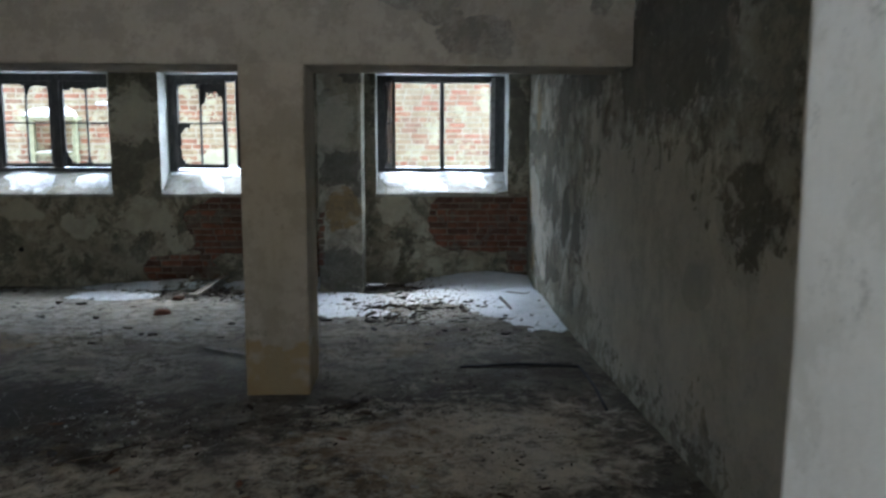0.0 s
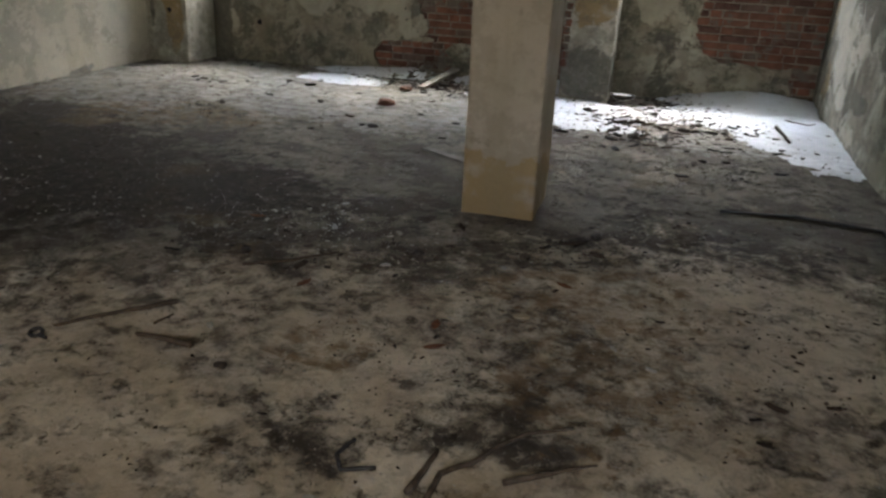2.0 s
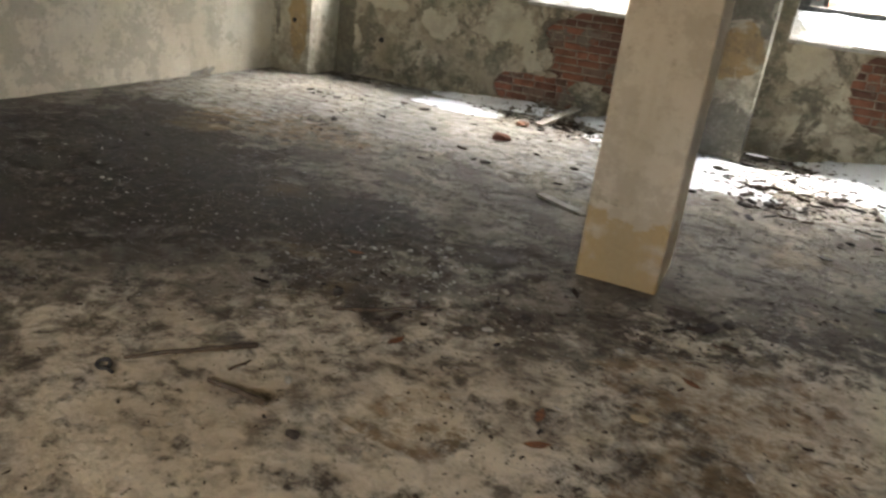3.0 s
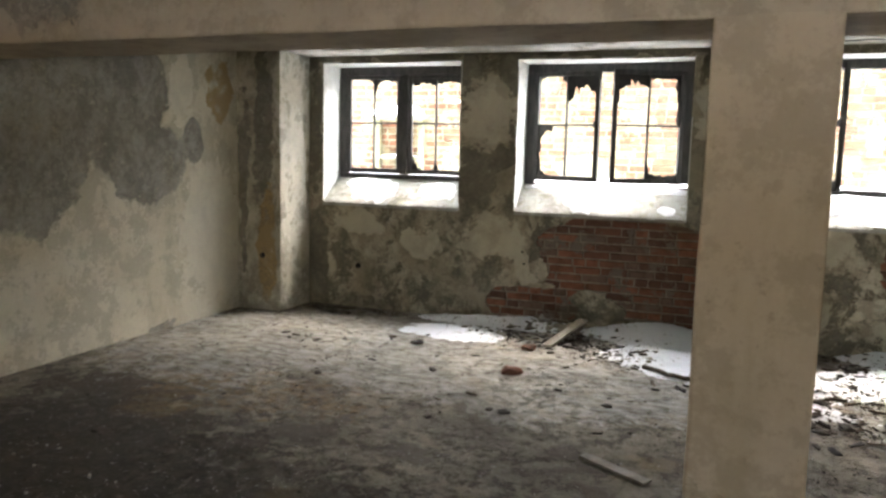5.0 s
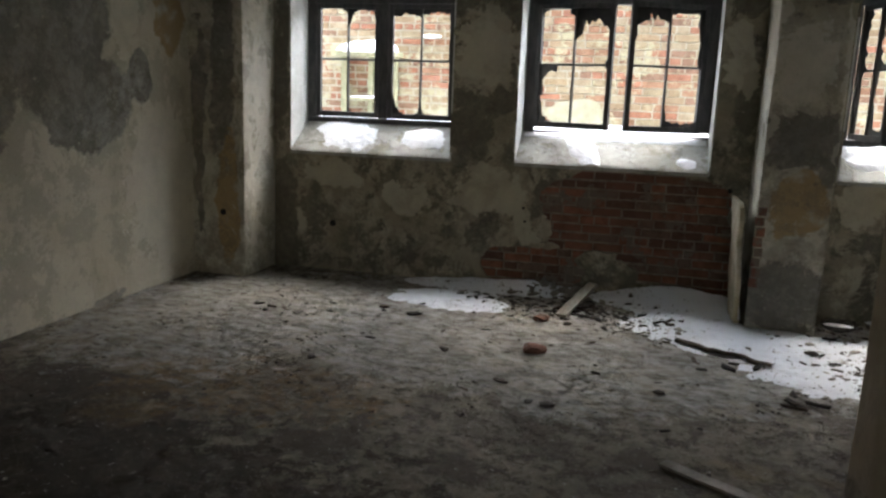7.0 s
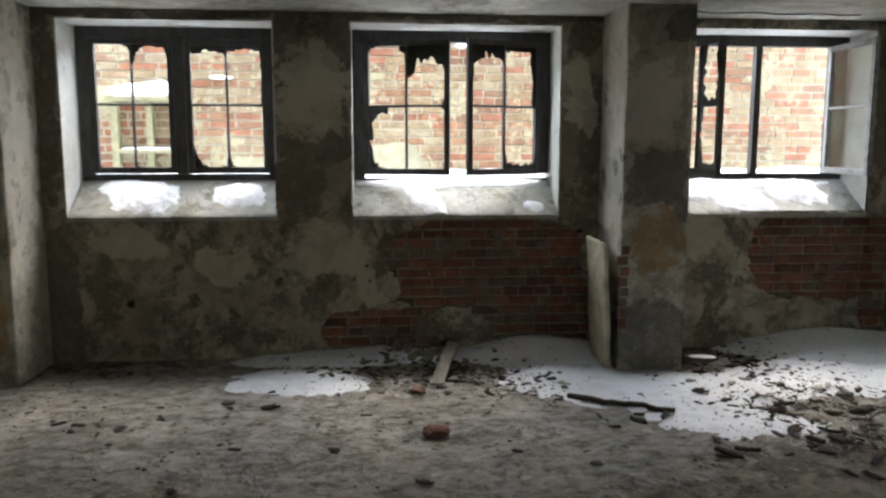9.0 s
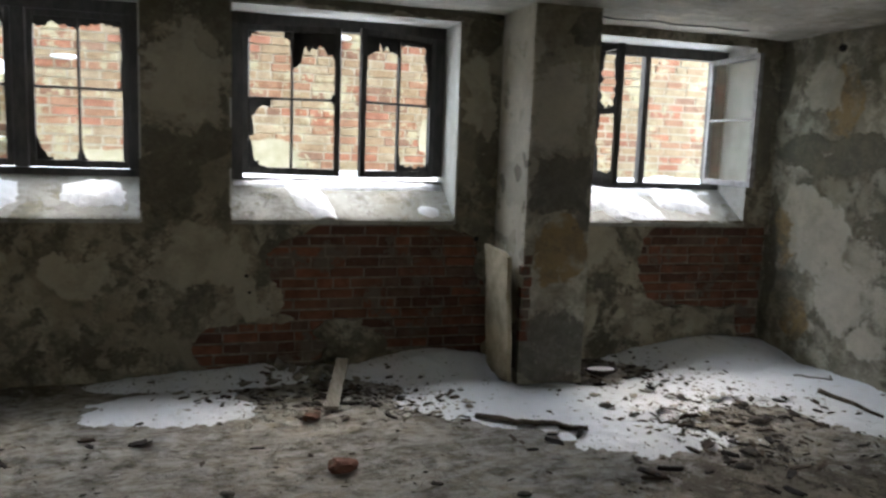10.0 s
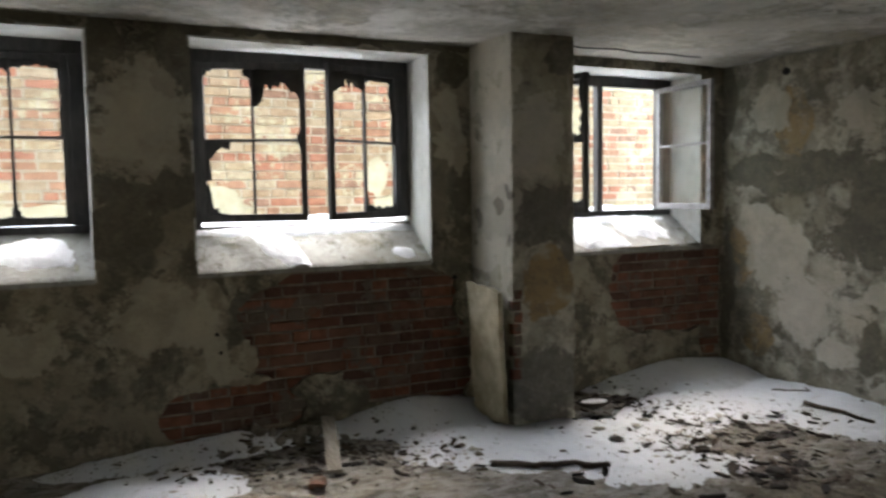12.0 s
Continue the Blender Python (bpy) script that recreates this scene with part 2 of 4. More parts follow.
def floor_material():
    k = Nodes("dirty_concrete", 0.92)
    col = k.mix(k.step(k.noise(1.1, 5, 0.6), 0.35, 0.62), (0.135, 0.115, 0.084), (0.24, 0.21, 0.16))
    # much paler near the way in: hall light on the floor, put into the colour
    lit_near = k.blobs([((2.05, -6.6, 0), (1.8, 1.25, 1)), ((3.2, -5.2, 0), (1.0, 0.8, 1))], 1.4, 2.4, 3.2, (1.35, 0.6))
    col = k.mix(k.calc("MULTIPLY", lit_near, 0.9), col, k.mix(k.step(k.noise(2.2, 8, 0.7), 0.35, 0.62), (0.5, 0.42, 0.31), (0.72, 0.64, 0.5)))
    dirt = k.step(k.noise(1.7, 9, 0.68, warp=0.2), 0.5, 0.6)
    dirt = k.calc("MAXIMUM", k.calc("MULTIPLY", dirt, 0.75), k.calc("MULTIPLY", k.step(k.noise(6.5, 8, 0.7), 0.53, 0.6), 0.85))
    heavy = k.blobs([((x, y, 0), (rx, ry, 1)) for x, y, rx, ry in ((0.1, -4.6, 1.1, 0.65), (-1.3, -4.3, 1.2, 0.8), (-0.9, -5.6, 0.9, 0.8), (1.05, -5.25, 0.45, 0.22), (2.55, -4.75, 0.55, 0.2),
        (-0.5, -5.3, 0.6, 0.3), (1.9, -6.6, 0.25, 0.2), (-1.9, -3.2, 0.6, 0.3), (2.6, -5.9, 0.3, 0.5), (1.5, -4.4, 0.3, 0.3), (3.3, -4.4, 0.5, 0.3), (-2.0, -5.5, 0.9, 0.9), (2.55, -6.25, 0.4, 0.25))], 1.1, 2.0, 2.0, (1.5, 0.3))
    dirt = k.calc("MAXIMUM", dirt, k.step(k.calc("ADD", k.noise(5, 12, 0.8), k.calc("MULTIPLY", heavy, 0.17)), 0.53, 0.61))
    dirt = k.calc("MULTIPLY", dirt, k.calc("SUBTRACT", 1.0, k.calc("MULTIPLY", lit_near, k.step(k.noise(9, 10, 0.8), 0.4, 0.56))))
    col = k.mix(dirt, col, k.mix(k.noise(14, 4), (0.028, 0.023, 0.016), (0.1, 0.078, 0.052)))
    # dark dirt, widened on the left to paint in weaker hall light
    dirt_shade = k.blobs([((x, y, 0), (rx, ry, 1)) for x, y, rx, ry in ((-0.7, -4.8, 1.5, 1.0), (-1.7, -3.9, 0.9, 0.7), (0.5, -4.6, 0.7, 0.45), (-1.6, -6.2, 1.2, 1.0), (2.55, -6.28, 0.26, 0.15), (1.93, -6.62, 0.16, 0.12), (1.15, -5.3, 0.35, 0.13))], 1.2, 2.2, 2.2, (1.3, 0.5))
    dirt_shade = k.calc("MULTIPLY", dirt_shade, k.step(k.noise(10, 13, 0.84, warp=0.4), 0.37, 0.5))
    col = k.mix(k.calc("MULTIPLY", dirt_shade, 0.93), col, (0.04, 0.032, 0.022))
    col = k.mix(k.calc("MULTIPLY", k.step(k.noise(0.8, 4, 0.6, warp=0.5), 0.58, 0.7), 0.35), col, (0.27, 0.18, 0.06))
    rust = k.blobs([((2.85, -5.6, 0), (0.4, 0.8, 1)), ((1.75, -6.0, 0), (0.2, 0.15, 1)), ((2.5, -5.2, 0), (0.3, 0.2, 1)), ((-1.0, -2.9, 0), (0.9, 0.4, 1))], 0.8, 3.0, 2.5)
    col = k.mix(k.calc("MULTIPLY", rust, k.calc("MULTIPLY", k.step(k.noise(7, 9, 0.75), 0.42, 0.6), 0.75)), col, (0.2, 0.125, 0.05))
    bare_spot = k.calc("SUBTRACT", 1.0, k.calc("MULTIPLY", lit_near, 0.65))
    col = k.mix(k.calc("MULTIPLY", k.calc("MULTIPLY", k.step(k.noise(12, 12, 0.84, warp=0.4), 0.51, 0.55), 0.6), bare_spot), col, (0.085, 0.07, 0.05))
    chips = k.step(k.noise(26, 6, 0.78), 0.61, 0.65)
    col = k.mix(k.calc("MULTIPLY", chips, 0.8), col, (0.5, 0.48, 0.43))
    dots = k.step(k.noise(19, 8, 0.8), 0.59, 0.64)
    col = k.mix(k.calc("MULTIPLY", k.calc("MULTIPLY", dots, 0.8), bare_spot), col, (0.045, 0.04, 0.034))
    frost = k.blobs([((x, y, 0), (rx, ry, 1)) for x, y, rx, ry in ((-0.6, -1.2, 2.2, 1.2), (1.4, -1.2, 1.6, 1.1), (3.3, -1.2, 1.2, 1.0), (-1.9, -1.7, 1.0, 1.3), (0.3, -2.0, 1.5, 0.7))], 0.9, 2.2, 2.0)
    frost = k.calc("MULTIPLY", frost, k.step(k.noise(8.5, 12, 0.8, k.vec("MULTIPLY", k.pos, (0.8, 1.5, 1)), warp=0.5), 0.38, 0.62))
    col = k.mix(k.calc("MULTIPLY", frost, 0.5), col, (0.52, 0.52, 0.5))
    k.bump(k.calc("ADD", k.noise(24, 6, 0.7), k.calc("MULTIPLY", dirt, 0.7)), 0.018, 0.8)
    return k.done(col)


def snow_material(name, dirty):
    k = Nodes(name, 0.75)
    col = k.mix(k.noise(5, 5), (0.8 - 2.4 * dirty, 0.82 - 2.2 * dirty, 0.85 - 1.8 * dirty), (0.88 - 2.2 * dirty, 0.89 - 2.0 * dirty, 0.91 - 1.6 * dirty))
    col = k.mix(k.calc("MULTIPLY", k.step(k.noise(11, 7, 0.7), 0.62 - dirty, 0.72), 0.7), col, (0.3, 0.27, 0.22))
    k.bump(k.noise(18, 5, 0.6), 0.02, 0.6)
    return k.done(col)


def brick_material(name, tones, smear, smear_at):
    """Fired clay whose tone differs from brick to brick, with mortar smeared over some."""
    k = Nodes(name, 0.9)
    rnd = k.add("ShaderNodeObjectInfo").outputs["Random"]
    isl = k.add("ShaderNodeNewGeometry").outputs["Random Per Island"]
    r = k.calc("FRACT", k.calc("ADD", k.calc("MULTIPLY", rnd, 7.3), isl))
    ramp = k.add("ShaderNodeValToRGB")
    k.put(ramp.inputs[0], r)
    ramp.color_ramp.interpolation = "CONSTANT"
    ramp.color_ramp.elements.remove(ramp.color_ramp.elements[1])
    for i, c in enumerate(tones):
        e = ramp.color_ramp.elements[0] if i == 0 else ramp.color_ramp.elements.new(i / len(tones))
        e.color = (*c, 1)
    col = k.mix(k.step(k.noise(9, 6, 0.7), 0.35, 0.7), ramp.outputs[0], k.vec("MULTIPLY", ramp.outputs[0], (0.6, 0.55, 0.5)))
    col = k.mix(k.step(k.calc("ADD", k.noise(3.2, 9, 0.72), k.calc("MULTIPLY", k.noise(20, 4), 0.12)), smear_at, smear_at + 0.05), col, smear)
    col = k.mix(k.calc("MULTIPLY", k.step(k.noise(60, 3), 0.6, 0.7), 0.5), col, (0.12, 0.09, 0.07))
    k.bump(k.noise(55, 5, 0.7), 0.006, 0.9)
    return k.done(col)


def simple(name, a, b, scale, rough=0.85, depth=0.004, stretch=(1, 1, 1), per=0.0):
    """Two tones of one stuff in grain; per: how far pieces differ from one another."""
    k = Nodes(name, rough)
    g = k.noise(scale, 7, 0.65, k.vec("MULTIPLY", k.pos, stretch))
    col = k.mix(k.step(g, 0.35, 0.66), a, b)
    if per:
        isl = k.add("ShaderNodeNewGeometry").outputs["Random Per Island"]
        ramp = k.add("ShaderNodeValToRGB")
        k.put(ramp.inputs[0], isl)
        for i, (p, c) in enumerate(((0.0, (0.02, 0.017, 0.014)), (0.6, (0.05, 0.04, 0.03)), (0.86, (0.11, 0.085, 0.06)), (1.0, (0.27, 0.245, 0.2)))):
            e = ramp.color_ramp.elements[i] if i < 2 else ramp.color_ramp.elements.new(p)
            e.position, e.color = p, (*c, 1)
        col = k.mix(per, col, ramp.outputs[0])
    k.bump(g, depth, 0.8)
    return k.done(col)


def shades(name, tones, scale):
    """Small torn pieces whose tone differs from one to the next."""
    k = Nodes(name, 0.88)
    ramp = k.add("ShaderNodeValToRGB")
    k.put(ramp.inputs[0], k.add("ShaderNodeObjectInfo").outputs["Random"])
    for i, c in enumerate(tones):
        e = ramp.color_ramp.elements[i] if i < 2 else ramp.color_ramp.elements.new(1)
        e.position, e.color = i / (len(tones) - 1), (*c, 1)
    g = k.noise(scale, 6, 0.7)
    k.bump(g, 0.006, 0.8)
    return k.done(k.mix(k.step(g, 0.35, 0.65), k.vec("MULTIPLY", ramp.outputs[0], (0.6, 0.6, 0.6)), ramp.outputs[0]))


M_FLOOR = floor_material()
M_SNOW, M_SNOW_OLD = snow_material("snow", 0.0), snow_material("sooty_snow", 0.05)
M_BRICK_IN = brick_material("red_brick", [(0.21, 0.092, 0.054), (0.165, 0.072, 0.045), (0.25, 0.108, 0.062), (0.12, 0.06, 0.042), (0.2, 0.095, 0.058), (0.16, 0.105, 0.075)], (0.15, 0.12, 0.09), 0.595)
M_BRICK_OUT = brick_material("weathered_brick", [(0.34, 0.155, 0.088), (0.34, 0.255, 0.15), (0.32, 0.18, 0.105), (0.37, 0.3, 0.195), (0.35, 0.165, 0.1), (0.26, 0.155, 0.098), (0.34, 0.25, 0.15), (0.35, 0.28, 0.17)],
    (0.4, 0.36, 0.23), 0.585)
M_MORTAR = simple("lime_mortar", (0.27, 0.225, 0.17), (0.14, 0.115, 0.085), 14, depth=0.01)
M_MORTAR_OUT = simple("pale_mortar", (0.43, 0.39, 0.3), (0.34, 0.31, 0.22), 9, depth=0.006)
M_RENDER_OUT = simple("old_render", (0.42, 0.38, 0.27), (0.33, 0.31, 0.2), 6, depth=0.008)
M_WOOD = simple("black_paint_wood", (0.03, 0.029, 0.028), (0.065, 0.06, 0.055), 22, rough=0.62, depth=0.003, stretch=(1, 1, 0.3))
M_WOOD_PALE = simple("grey_paint_wood", (0.34, 0.34, 0.34), (0.2, 0.195, 0.19), 20, rough=0.6, depth=0.002)
M_SHARD = simple("blacked_glass", (0.012, 0.012, 0.012), (0.03, 0.028, 0.024), 16, rough=0.35, depth=0.001)
M_PLANK = simple("weathered_plank", (0.36, 0.33, 0.28), (0.2, 0.175, 0.14), 30, depth=0.004, stretch=(1, 0.12, 1))
M_BARK = simple("wet_bark", (0.05, 0.038, 0.028), (0.11, 0.085, 0.06), 26, depth=0.01)
M_CHIP = simple("debris", (0.028, 0.022, 0.017), (0.065, 0.048, 0.034), 30, depth=0.004, per=0.85)
M_CLOD = simple("dark_clod", (0.03, 0.026, 0.022), (0.07, 0.058, 0.045), 24, depth=0.01)
M_BARK_PIECE = shades("bark_flakes", ((0.016, 0.013, 0.011), (0.034, 0.026, 0.019), (0.06, 0.042, 0.028), (0.1, 0.07, 0.045)), 30)
M_FLAKE = shades("plaster_flakes", ((0.3, 0.28, 0.23), (0.42, 0.4, 0.35), (0.5, 0.48, 0.44)), 14)
M_CRUMB = simple("plaster_crumb", (0.46, 0.43, 0.37), (0.26, 0.24, 0.2), 12)
M_LEAF = simple("dead_leaf", (0.2, 0.085, 0.03), (0.1, 0.045, 0.02), 40)
M_CABLE = simple("black_rubber", (0.02, 0.02, 0.02), (0.04, 0.04, 0.04), 30, rough=0.6)
M_SLAB = simple("loose_plaster", (0.54, 0.48, 0.34), (0.33, 0.28, 0.18), 5, depth=0.008)
M_STONE = simple("grey_rubble", (0.3, 0.28, 0.24), (0.17, 0.155, 0.13), 9, depth=0.014)
M_SILL = plaster("cement_sill", (0.46, 0.455, 0.43), (0.36, 0.355, 0.32), (0.17, 0.165, 0.115), flake=0.54)
M_CONCRETE = simple("yellowed_concrete", (0.36, 0.34, 0.21), (0.24, 0.24, 0.14), 9, depth=0.006)
M_HOLE = simple("black_hole", (0.01, 0.01, 0.01), (0.015, 0.015, 0.014), 20)


def glass():
    m = bpy.data.materials.new("dusty_glass")
    m.use_nodes = True
    b = m.node_tree.nodes["Principled BSDF"]
    b.inputs["Transmission Weight"].default_value, b.inputs["Roughness"].default_value, b.inputs["IOR"].default_value = 1.0, 0.06, 1.45
    b.inputs["Base Color"].default_value = (0.86, 0.9, 0.88, 1)
    return m


M_GLASS = glass()

# ---- mesh helpers ----
def part(name, bm, material, parent=None, label="", smooth=False):
    """Links a bmesh as one mesh object, under a thing or a part."""
    me = bpy.data.meshes.new(name)
    bm.normal_update()
    bm.to_mesh(me)
    bm.free()
    return part_mesh(name, me, material, parent, label, smooth)


def part_mesh(name, me, material, parent=None, label="", smooth=False):
    if not me.materials:
        me.materials.append(material)
    if smooth:
        me.polygons.foreach_set("use_smooth", [True] * len(me.polygons))
    ob = new(name, me)
    if parent is not None:
        ob.parent = parent
    if label:
        ob["label"] = label
    return ob


def thing(name, x, y, z, label, category, group="", kind="", turn=0):
    ob = new(name)
    ob.matrix_world = pose(x, y, z, 0, 0, turn)
    ob.empty_display_size = 0.1
    return tagged(ob, label, category, group, kind)


def add_box(bm, x0, x1, y0, y1, z0, z1, bevel=0.0, m=None):
    """One box, its edges rounded by bevel, into bm."""
    b = bmesh.new()
    bmesh.ops.create_cube(b, size=1, matrix=Matrix.LocRotScale(((x0 + x1) / 2, (y0 + y1) / 2, (z0 + z1) / 2), None, (x1 - x0, y1 - y0, z1 - z0)))
    if bevel:
        bmesh.ops.bevel(b, geom=b.edges[:], offset=bevel, segments=2, affect="EDGES", profile=0.6)
    if m is not None:
        b.transform(m)
    me = bpy.data.meshes.new("t")
    b.to_mesh(me)
    b.free()
    bm.from_mesh(me)
    bpy.data.meshes.remove(me)
    return bm


def boxes(*rows, bevel=0.0):
    bm = bmesh.new()
    for r in rows:
        add_box(bm, *r, bevel=bevel)
    return bm


def worn_block(x0, x1, y0, y1, z0, z1, cell=0.08, rough=0.006, bevel=0.015):
    """A masonry block with hand-made, slightly uneven faces and worn edges."""
    bm = boxes((x0, x1, y0, y1, z0, z1), bevel=bevel)
    for axis, lo, hi in ((0, x0, x1), (1, y0, y1), (2, z0, z1)):
        n = int((hi - lo) / cell)
        for i in range(1, n):
            no = Vector((0, 0, 0))
            no[axis] = 1
            at = no * (lo + (hi - lo) * i / n)
            bmesh.ops.bisect_plane(bm, geom=bm.verts[:] + bm.edges[:] + bm.faces[:], plane_co=at, plane_no=no)
    for v in bm.verts:
        a = noise.noise_vector(v.co * 2.3) * rough + noise.noise_vector(v.co * 9) * rough * 0.5
        v.co += a
    return bm


def mesh_from(name, verts, faces):
    me = bpy.data.meshes.new(name)
    me.from_pydata([tuple(v) for v in verts], [], faces)
    me.update()
    return me


def fb(x, y, z=0.0):
    """Rough noise in about -1 to 1."""
    p = Vector((x, y, z))
    return noise.noise(p) + 0.5 * noise.noise(p * 2.1) + 0.25 * noise.noise(p * 4.3)


def tube(points, radius, sides=7, taper=1.0):
    """A bent round rod through points."""
    bm = bmesh.new()
    rings = []
    n = len(points)
    for i, p in enumerate(points):
        p = Vector(p)
        d = (Vector(points[min(i + 1, n - 1)]) - Vector(points[max(i - 1, 0)])).normalized()
        a = d.cross(Vector((0, 0, 1)))
        a = a.normalized() if a.length > 0.01 else Vector((1, 0, 0))
        b = d.cross(a)
        r = radius * (1 + (taper - 1) * i / (n - 1))
        rings.append([bm.verts.new(p + (a * math.cos(k * math.tau / sides) + b * math.sin(k * math.tau / sides)) * r * (1 + 0.15 * noise.noise(p * 30 + Vector((k, 0, 0))))) for k in range(sides)])
    for u, v in zip(rings, rings[1:]):
        for k in range(sides):
            bm.faces.new((u[k], u[(k + 1) % sides], v[(k + 1) % sides], v[k]))
    bm.faces.new(rings[0][::-1])
    bm.faces.new(rings[-1])
    return bm


# ---- measures ----
X0, X1, ZC = -2.8, 4.41, 2.63
OPENINGS = ((-2.12, -0.585), (0.0, 1.6), (2.565, 4.155))
SILL, HEAD, FRAME_Y = 1.11, 2.555, 0.36

# ---- floor ----
nx, ny = 150, 250
verts, faces = [], []
for j in range(ny + 1):
    for i in range(nx + 1):
        x, y = X0 - 0.1 + (X1 - X0 + 0.2) * i / nx, -13.1 + 13.2 * j / ny
        verts.append((x, y, 0.008 * fb(x * 1.3, y * 1.3) + 0.004 * fb(x * 6, y * 6, 3)))
for j in range(ny):
    for i in range(nx):
        a = j * (nx + 1) + i
        faces.append((a, a + 1, a + nx + 2, a + nx + 1))
tagged(part_mesh("floor", mesh_from("floor", verts, faces), M_FLOOR, smooth=True), "worn beige concrete floor under dark dirt", "floor", kind="structure")
tagged(part("floor_slab", boxes((X0 - 0.4, X1 + 0.4, -13.4, 0.5, -0.3, -0.05)), M_STONE), "concrete slab under the floor", "floor", kind="structure")


# ---- window wall: brick core, plaster skin with ragged holes ----
def exposed(x, z):
    """Above nought where the plaster has fallen off the bricks."""
    g = -9.0
    for cx, cz, rx, rz in ((1.04, 0.74, 0.75, 0.36), (1.42, 0.36, 0.5, 0.42), (0.2, 0.2, 0.46, 0.17), (0.6, 0.42, 0.28, 0.12), (3.86, 0.76, 0.68, 0.36), (4.35, 0.45, 0.2, 0.36)):
        g = max(g, 1 - (abs((x - cx) / rx) ** 3 + abs((z - cz) / rz) ** 3) ** (1 / 3))
    for cx, cz, rx, rz in ((0.76, 0.31, 0.17, 0.08), (0.88, 0.17, 0.2, 0.17), (1.25, 0.06, 0.34, 0.08), (0.35, 0.4, 0.1, 0.025)):
        g = min(g, math.hypot((x - cx) / rx, (z - cz) / rz) - 1 + 0.4 * fb(x * 6, z * 6, 3))
    return g + 0.09 * fb(x * 3.1, z * 3.1, 5) + 0.06 * fb(x * 11, z * 11, 9) + 0.03 * fb(x * 30, z * 30, 2)


def skin(regions, cell, y0, y1):
    verts, faces = [], []

    def quad(*q):
        faces.append(tuple(range(len(verts), len(verts) + len(q))))
        verts.extend(q)

    for x0, x1, z0, z1, holes in regions:
        n, m = (max(1, round((x1 - x0) / cell)), max(1, round((z1 - z0) / cell))) if holes else (max(1, round((x1 - x0) / 0.12)), max(1, round((z1 - z0) / 0.12)))
        grid = [[(x0 + (x1 - x0) * i / n, z0 + (z1 - z0) * j / m) for i in range(n + 1)] for j in range(m + 1)]
        val = [[-exposed(*p) if holes else 1.0 for p in row] for row in grid]
        for j in range(m):
            for i in range(n):
                ring = [(j, i), (j, i + 1), (j + 1, i + 1), (j + 1, i)]
                poly, cuts = [], []
                for k in range(4):
                    (a, b), (c, d) = ring[k], ring[(k + 1) % 4]
                    va, vb, pa, pb = val[a][b], val[c][d], grid[a][b], grid[c][d]
                    if va > 0:
                        poly.append(pa)
                    if (va > 0) != (vb > 0):
                        f = va / (va - vb)
                        q = (pa[0] + (pb[0] - pa[0]) * f, pa[1] + (pb[1] - pa[1]) * f)
                        poly.append(q)
                        cuts.append(q)
                if len(poly) > 2:
                    quad(*[(x, y0 + 0.006 * fb(x * 2, z * 2), z) for x, z in poly])
                if len(cuts) == 2:
                    a, b = cuts
                    quad((a[0], y0 + 0.006 * fb(a[0] * 2, a[1] * 2), a[1]), (a[0], y1, a[1]), (b[0], y1, b[1]), (b[0], y0 + 0.006 * fb(b[0] * 2, b[1] * 2), b[1]))
    return mesh_from("plaster_skin", verts, faces)


core = [(X0 - 0.4, X1 + 0.4, 0.045, 0.5, -0.3, SILL - 0.02), (X0 - 0.4, X1 + 0.4, 0.045, 0.5, HEAD + 0.012, 3.0)]
edges = [X0 - 0.4, *[v for o in OPENINGS for v in o], X1 + 0.4]
piers = [(edges[i] + (0.012 if i else 0), edges[i + 1] - (0.012 if i < 6 else 0)) for i in range(0, 8, 2)]
core += [(a, b, 0.045, 0.5, SILL - 0.02, HEAD + 0.012) for a, b in piers]
WALL_N = part("wall_north", boxes(*core), M_MORTAR)
tagged(WALL_N, "stained flaking plaster wall with bare red brick", "wall", kind="structure")
regions = [(X0, -0.5, 0, SILL, False), (-0.5, 1.93, 0, SILL, True), (1.93, 3.1, 0, SILL, False), (3.1, X1, 0, SILL + 0.02, True), (X0, X1, HEAD, ZC, False),
    (X0, OPENINGS[0][0], SILL, HEAD, False), (OPENINGS[0][1], OPENINGS[1][0], SILL, HEAD, False), (OPENINGS[1][1], OPENINGS[2][0], SILL, HEAD, False), (OPENINGS[2][1], X1, SILL + 0.02, HEAD, False)]
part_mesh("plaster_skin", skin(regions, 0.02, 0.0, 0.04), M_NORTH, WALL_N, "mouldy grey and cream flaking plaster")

for i, (a, b) in enumerate(OPENINGS):
    # whitewashed reveals and the sloping cement sill
    rev = boxes((a - 0.012, a, 0.0, 0.5, SILL - 0.02, HEAD), (b, b + 0.012, 0.0, 0.5, SILL - 0.02, HEAD), (a - 0.012, b + 0.012, 0.0, 0.5, HEAD, HEAD + 0.012))
    part("reveal", rev, M_REVEAL, WALL_N, "whitewashed window reveal")
    bm = bmesh.new()
    prof = [(-0.006, SILL - 0.03), (-0.006, SILL), (0.012, SILL + 0.018), (0.37, 1.375), (0.5, 1.38), (0.5, SILL - 0.03)]
    n = 16
    rows = [[bm.verts.new((a + (b - a) * k / n, y, z + (0.006 * fb(k * 0.9 + i * 7, y * 6) if 0 < y < 0.45 else 0))) for y, z in prof] for k in range(n + 1)]
    for u, v in zip(rows, rows[1:]):
        for k in range(len(prof)):
            bm.faces.new((u[k], u[(k + 1) % len(prof)], v[(k + 1) % len(prof)], v[k]))
    bm.faces.new(rows[0][::-1])
    bm.faces.new(rows[-1])
    bmesh.ops.recalc_face_normals(bm, faces=bm.faces[:])
    part("sill", bm, M_SILL, WALL_N, "sloping cement window sill")

